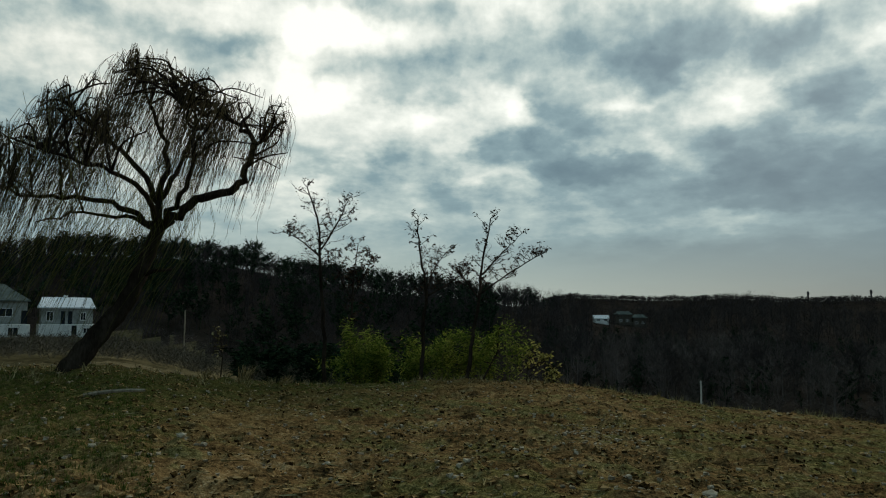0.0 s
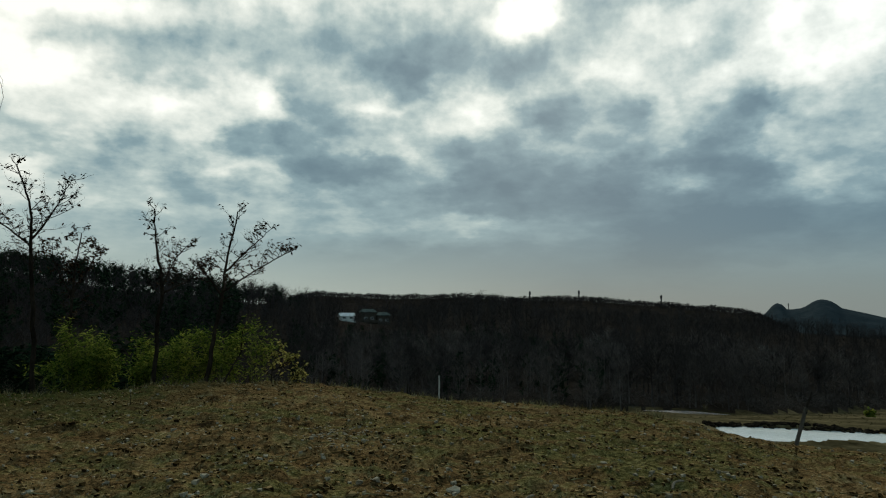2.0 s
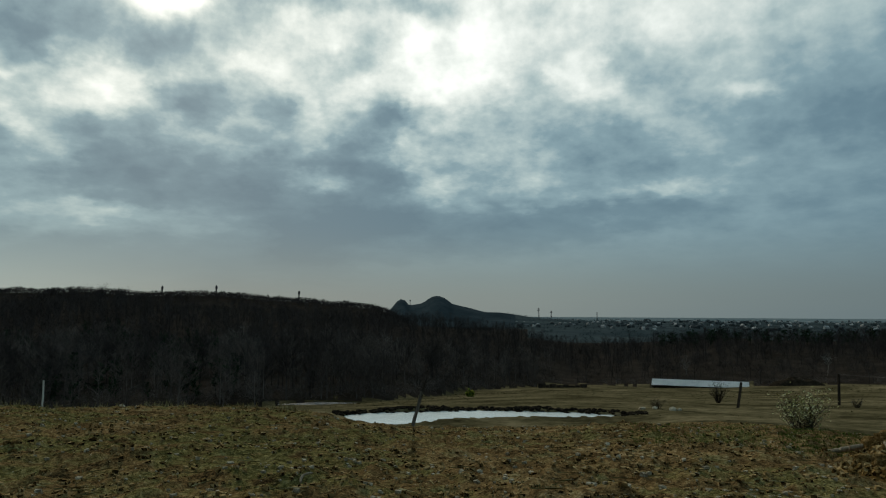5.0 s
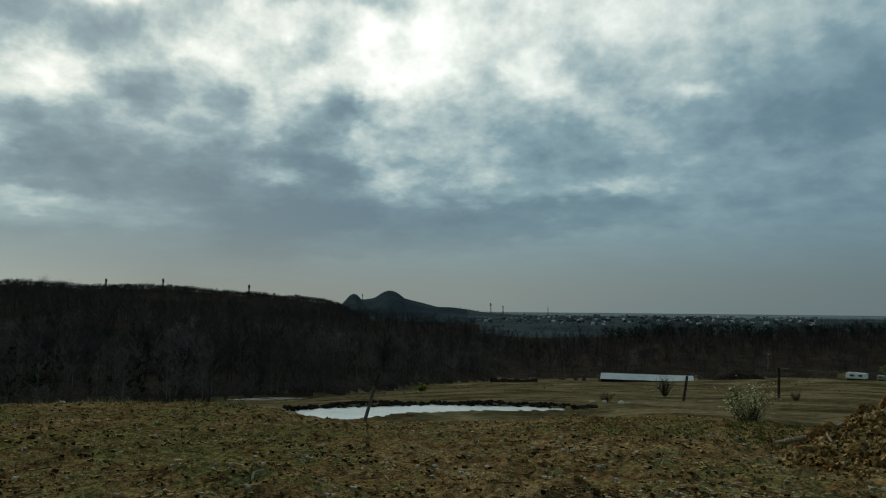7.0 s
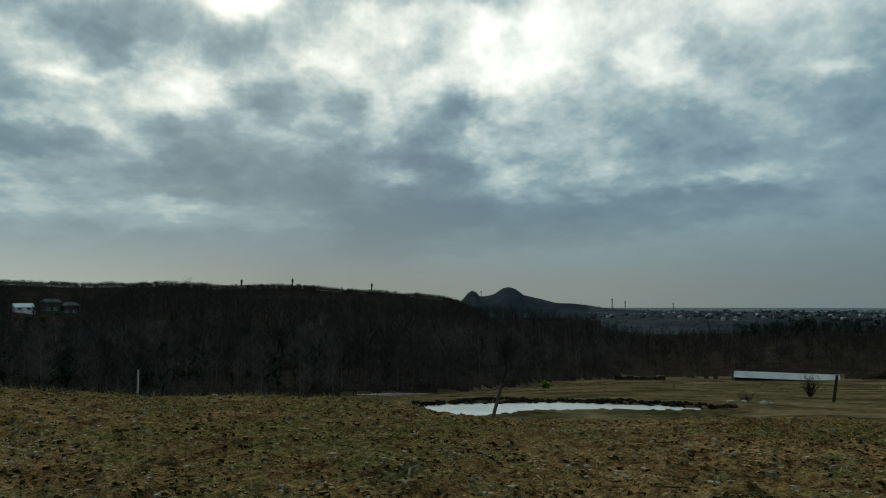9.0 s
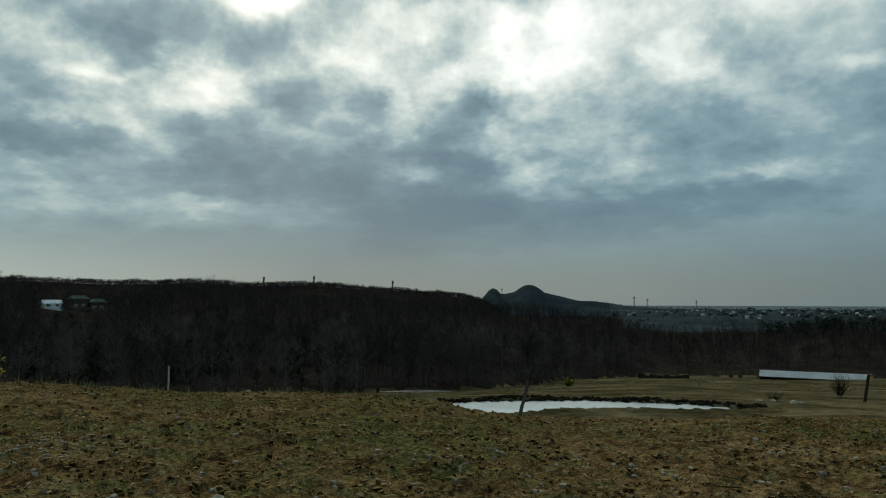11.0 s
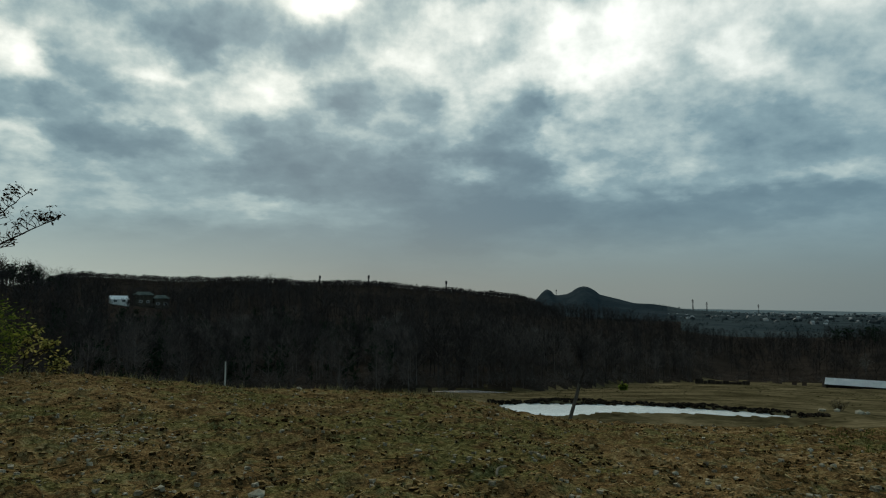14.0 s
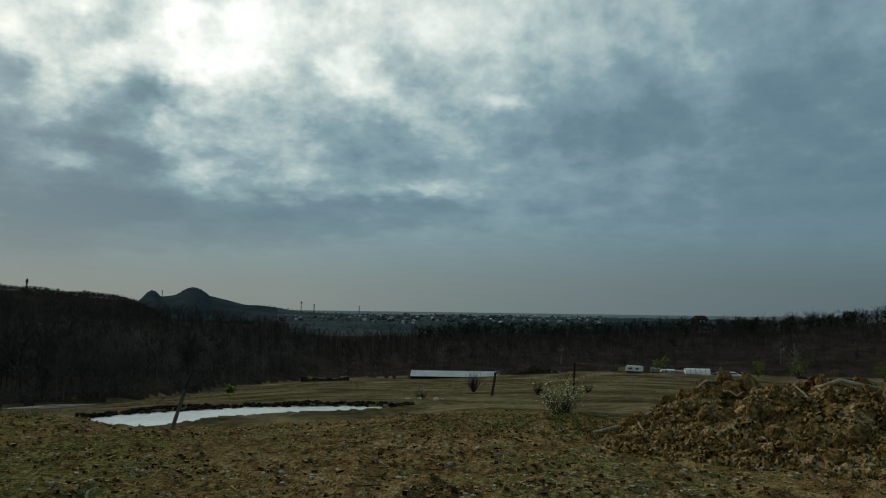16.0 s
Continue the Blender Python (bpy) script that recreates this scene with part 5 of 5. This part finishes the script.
def spoil_heap():
    rnd = random.Random(17)
    m = pose(13.2 * math.sin(radians(93)), 13.2 * math.cos(radians(93)) + 1.15, 0, 0, 0, -93)
    base = thing("spoil_heap", m, "heap of brown excavated clay clods with roots and sticks", "spoil heap")

    def top(u, w):
        q = m @ Vector((u, w, 0))
        g0 = ground_z(q.x, q.y)
        h = heap_height(u, w)
        return g0 + h + (.20 * noise.noise((u * 1.3, w * 1.3, 4)) + .17 * noise.noise((u * 3.1, w * 3.1, 9)) + .10 * noise.noise((u * 7.1, w * 7.1, 2))) * min(1, h * 2.2) - .22 * max(0, 1 - h / .22)

    us, ws = np.arange(-5.8, 5.4, .07), np.arange(-5.0, 2.6, .07)
    v = [(u, w, top(u, w)) for u in us for w in ws]
    n = len(ws)
    f = [(i * n + j, (i + 1) * n + j, (i + 1) * n + j + 1, i * n + j + 1) for i in range(len(us) - 1) for j in range(n - 1)]
    solid("earth_core", v, f, CLOD, base, smooth=True)
    meshes = []
    for s in range(10):
        me = bpy.data.meshes.new("clod")
        bm = lump(random.Random(s), 1.0, .8, 2)
        bm.to_mesh(me)
        bm.free()
        me.materials.append(CLOD_ONE)
        meshes.append(me)
    for k in range(280):
        u, w = rnd.uniform(-4.6, 3.4), rnd.uniform(-3.4, .4)
        if heap_height(u, w) < .12 and rnd.random() < .75:
            continue
        ob = new("clod", rnd.choice(meshes))
        ob.parent = base
        s = rnd.choice((.06, .075, .09, .11, .15))
        ob.matrix_basis = pose(u, w, top(u, w) + s * .25, rnd.uniform(0, 360), rnd.uniform(0, 360), rnd.uniform(0, 360)) @ Matrix.Diagonal((s * rnd.uniform(.8, 1.5), s, s, 1))
    small = []
    for k in range(19000):
        u, w = rnd.uniform(-5.0, 3.6), rnd.uniform(-4.2, .6)
        if heap_height(u, w) < .1 and rnd.random() < .8:
            continue
        s = .014 + .062 * rnd.random() ** 2.0
        fm = LUMPS[rnd.randrange(8)] if s > .04 else CHIPS[rnd.randrange(10)]
        R = np.array(Euler((rnd.uniform(0, 6), rnd.uniform(0, 6), rnd.uniform(0, 6))).to_matrix())
        small.append((fm @ R.T) * s + np.array((u, w, top(u, w) + s * .3)))
    v = np.concatenate(small).reshape(-1, 3)
    tagged(solid("crumb_layer", v, np.arange(len(v)).reshape(-1, 3).tolist(), CLOD, base), kind="stuff")
    for u0, w0, u1, w1, up, rad in ((-.7, -.6, 1.3, -.4, .14, .035), (-3.1, -.9, -2.2, -.5, .10, .03), (-2.0, -.9, -1.7, -1.0, .12, .02), (-3.7, -1.2, -3.0, -1.0, .06, .04), (.2, -1.3, .9, -1.2, .1, .015), (-1.1, -1.0, -.7, -1.5, .08, .015), (-3.0, -2.3, -2.7, -2.8, .06, .015),
                                   (-3.9, -1.7, -2.9, -.7, .14, .028), (-3.7, -1.9, -2.7, -.9, .16, .024), (-3.5, -2.1, -2.5, -1.0, .12, .028)):
        s = Strands()
        pts = [Vector((u0 + (u1 - u0) * t, w0 + (w1 - w0) * t, top(u0 + (u1 - u0) * t, w0 + (w1 - w0) * t) + up * (.5 + .5 * math.sin(t * 3 + u0)))) for t in np.linspace(0, 1, 7)]
        s.tube([q + Vector((0, -.1, .06)) for q in pts], taper(7, rad * 1.2, rad * .6), 6)
        s.build("stick", GREY_WOOD, base, "pale bare stick")


CLOD_ONE = mottled("clay_clod", [(0.03421, 0.01857, 0.005865), (0.1271, 0.07624, 0.02542), (0.2346, 0.1515, 0.0606), (0.3421, 0.2541, 0.1271)], 2.2, 6, bump=.8, depth=.05)
spoil_heap()

FRESH_GRASS = mottled("fresh_grass", [(.022, .042, .008), (.055, .085, .018), (.11, .13, .035)], 1.5, 5, bump=0, island=0.6, glow_through=.3)
MEADOW_TUFT = mottled("meadow_tussock", [(.016, .015, .006), (.045, .040, .015), (.11, .092, .042)], 1.5, 5, bump=0, island=0.7)
# ---- what lies on the field ----
V0, V1 = -44, 100
spots, rnd = strewn_polar(38000, 61, V0, V1, 3.2, 24, 1.0)
keep = np.array([noise.noise((x / 1.7, y / 1.7, 11)) + .5 * noise.noise((x * 1.6, y * 1.6, 2)) > -.22 for x, y in spots])
spots = spots[keep]
strewn("soil_crumbs", spots, .006 + .032 * rnd.random_sample(len(spots)) ** 2.6, CHIPS, CRUMB, "loose brown soil crumbs and clods over the field", "soil", .15)
spots, rnd = strewn_polar(2600, 69, V0, V1, 3.4, 24, 1.0)
keep = np.array([noise.noise((x / 2.5, y / 2.5, 21)) > -.05 for x, y in spots])
spots = spots[keep]
strewn("soil_clods", spots, .03 + .045 * rnd.random_sample(len(spots)) ** 2, [o * np.array((1.2, 1, .7)) for o in LUMPS], CRUMB, "larger dark clods of turned soil on the field", "soil", .1)
spots, rnd = strewn_polar(5200, 62, V0, V1, 3.5, 25)
strewn("pale_pebbles", spots, .009 + .026 * rnd.random_sample(len(spots)) ** 2.2, CHIPS, STONE, "small pale stones scattered over the field", "stones", .2)
spots, rnd = strewn_polar(9000, 63, V0, V1, 3.2, 26, 1.1)
keep = np.array([noise.noise((x / 2.2, y / 2.2, 7)) + .25 * noise.noise((x, y, 3)) > -.02 for x, y in spots])
spots = spots[keep]
strewn("grass_tufts", spots, rnd.uniform(.025, .06, len(spots)), BLADES, GRASS, "short olive grass tufts in the field", "grass")
spots, rnd = strewn_polar(3600, 64, V0, V1, 3.2, 27, 1.0)
strewn("dry_grass_tufts", spots, rnd.uniform(.025, .06, len(spots)), BLADES, STRAW, "short withered straw-coloured grass tufts", "grass")
spots, rnd = strewn_polar(1600, 65, V0, V1, 3.2, 24)
strewn("straw_bits", spots, rnd.uniform(.05, .16, len(spots)), STICKS, STRAW, "scattered bits of straw and stalk", "straw", .1)
spots, rnd = scatter(5000, 67, 24, 102, curve(edge_r, 1, 8), curve(foot_r, .98))
strewn("meadow_tussocks", spots, rnd.uniform(.10, .32, len(spots)) * np.clip(np.hypot(spots[:, 0], spots[:, 1]) / 90, .5, 1.3), [b * np.array((1.6, 1.6, .6)) for b in BLADES], MEADOW_TUFT, "rough olive tussocks over the meadow", "grass")
# pale crumbled patch, and gravel in the worn ground
for name_, az_, r_, sa_, sr_, n_, seed_ in (("pale_rubble", 5.9, 10.7, 2.3, .5, 320, 1), ("pale_rubble", 66, 7.4, 5, .7, 380, 2), ("pale_rubble", -7.2, 10.6, 1.5, .35, 60, 3), ("pale_rubble", -20, 8.6, 1.0, .25, 30, 4), ("pale_rubble", 10, 7.2, 2.0, .3, 60, 5)):
    q = np.random.RandomState(seed_)
    a, r = np.radians(az_ + sa_ * q.randn(n_)), r_ + sr_ * q.randn(n_)
    spots = np.stack([r * np.sin(a), r * np.cos(a)], 1)
    strewn(name_, spots, .010 + .026 * q.random_sample(n_) ** 2, [o * np.array((1, 1, .45)) for o in LUMPS], STONE, "patch of flat pale crumbled rubble", "rubble", .15)
for a0_, a1_, r0_, r1_, n_, s_ in ((-44, -28, 6, 17, 3800, 71), (66, 78, 12, 19, 2300, 72), (56, 68, 12, 19, 900, 73), (-22, -14, 17, 21, 260, 74)):
    spots, rnd = strewn_polar(n_, s_, a0_, a1_, r0_, r1_)
    strewn("green_grass", spots, rnd.uniform(.04, .10, len(spots)), BLADES, FRESH_GRASS, "patch of fresh green grass on the field", "grass")
# taller withered weeds along the field's edge
spots, rnd = [], np.random.RandomState(66)
for k_ in range(420):
    a = rnd.uniform(-42, 34)
    r = float(np.interp(a, STEPS, edge_r)) + rnd.uniform(-1.5, 2.5)
    spots.append((r * math.sin(radians(a)), r * math.cos(radians(a))))
strewn("edge_weeds", spots, rnd.uniform(.12, .30, len(spots)), BLADES, STRAW, "withered weeds along the field's edge", "weeds")


def reed_tuft(az, r, h, seed):
    rnd = random.Random(seed)
    x, y, z = at(az, r)
    s = Strands()
    for k in range(46):
        a, o = rnd.uniform(0, 6.28), rnd.uniform(.1, .5) * h
        d = Vector((math.cos(a) * o + .25 * h, math.sin(a) * o, h * rnd.uniform(.6, 1)))
        f0 = Vector((rnd.uniform(-.12, .12), rnd.uniform(-.12, .12), -.05))
        s.tube([f0, f0 + d * .55 + Vector((0, 0, .1 * h)), f0 + d], [.007, .006, .002], 3, cap=False)
    ob = s.build("grass_clump", STRAW)
    ob.location = (x, y, z)
    tagged(ob, "tall arching clump of dry grass", "grass")


reed_tuft(-21.6, 19.5, .55, 1)
reed_tuft(-24.6, 19.5, .35, 2)
reed_tuft(-18.5, 20, .3, 3)


def lying(name, az, r, length, thick, turn, mat, label, category):
    x, y, z = at(az, r)
    z += float(uneven(np.array([x]), np.array([y]))[0])
    s = Strands()
    s.tube([(-length / 2 + length * t, .02 * math.sin(5 * t), .03 + .03 * math.sin(3 * t)) for t in np.linspace(0, 1, 6)], [thick, thick * 1.1, thick, thick * .9, thick, thick * .7], 6)
    ob = s.build(name, mat, smooth=False)
    ob.matrix_world = pose(x, y, z + thick * .5 + .05, 0, -3, turn)
    tagged(ob, label, category)


lying("pale_pole", -30.7, 13.2, .95, .032, 30, GREY_WOOD, "pale weathered pole lying on the grass", "pole")
lying("stick", 20, 6.5, .3, .012, 60, GREY_WOOD, "short pale stick lying on the soil", "stick")
lying("stick", 31, 7.5, .28, .012, 40, GREY_WOOD, "short pale stick lying on the soil", "stick")


def field_stone(az, r, s, seed):
    rnd = random.Random(seed)
    x, y, z = at(az, r)
    z += float(uneven(np.array([x]), np.array([y]))[0])
    bm = lump(rnd, s, .6)
    ob = part("field_stone", bm, STONE, None)
    ob.location = (x, y, z + s * .25)
    ob.rotation_euler = (0, 0, rnd.uniform(0, 6))
    tagged(ob, "pale stone lying on the bare field", "stone", "field stones")


for i, (az_, r_, s_) in enumerate(((-26, 9.6, .07), (-24.4, 9.2, .06), (-32, 9.0, .06), (-15, 8.2, .05), (14.5, 7.3, .09), (18.9, 20, .09), (26, 9, .05), (36, 11, .05), (30.8, 18, .06), (44, 9, .05), (54, 12, .06), (27.5, 6.6, .09), (58.2, 42, .22), (59.1, 43, .2), (60.4, 41, .26), (60.9, 42, .18))):
    field_stone(az_, r_, s_, i)


def weed_stalk(az, r, h):
    x, y, z = at(az, r)
    ob = thing("weed_stalk", pose(x, y, z), "thin dead stalk with a pale tuft on top", "weed")
    s = Strands()
    s.tube([(0, 0, -.1), (.01, 0, h * .5), (.0, 0, h)], [.008, .007, .006], 5)
    s.build("stalk", DARK_WOOD, ob)
    part("tuft", lump(random.Random(3), .035, 1.2), STONE, ob).location = (0, 0, h)


weed_stalk(-9.2, 15.5, .3)
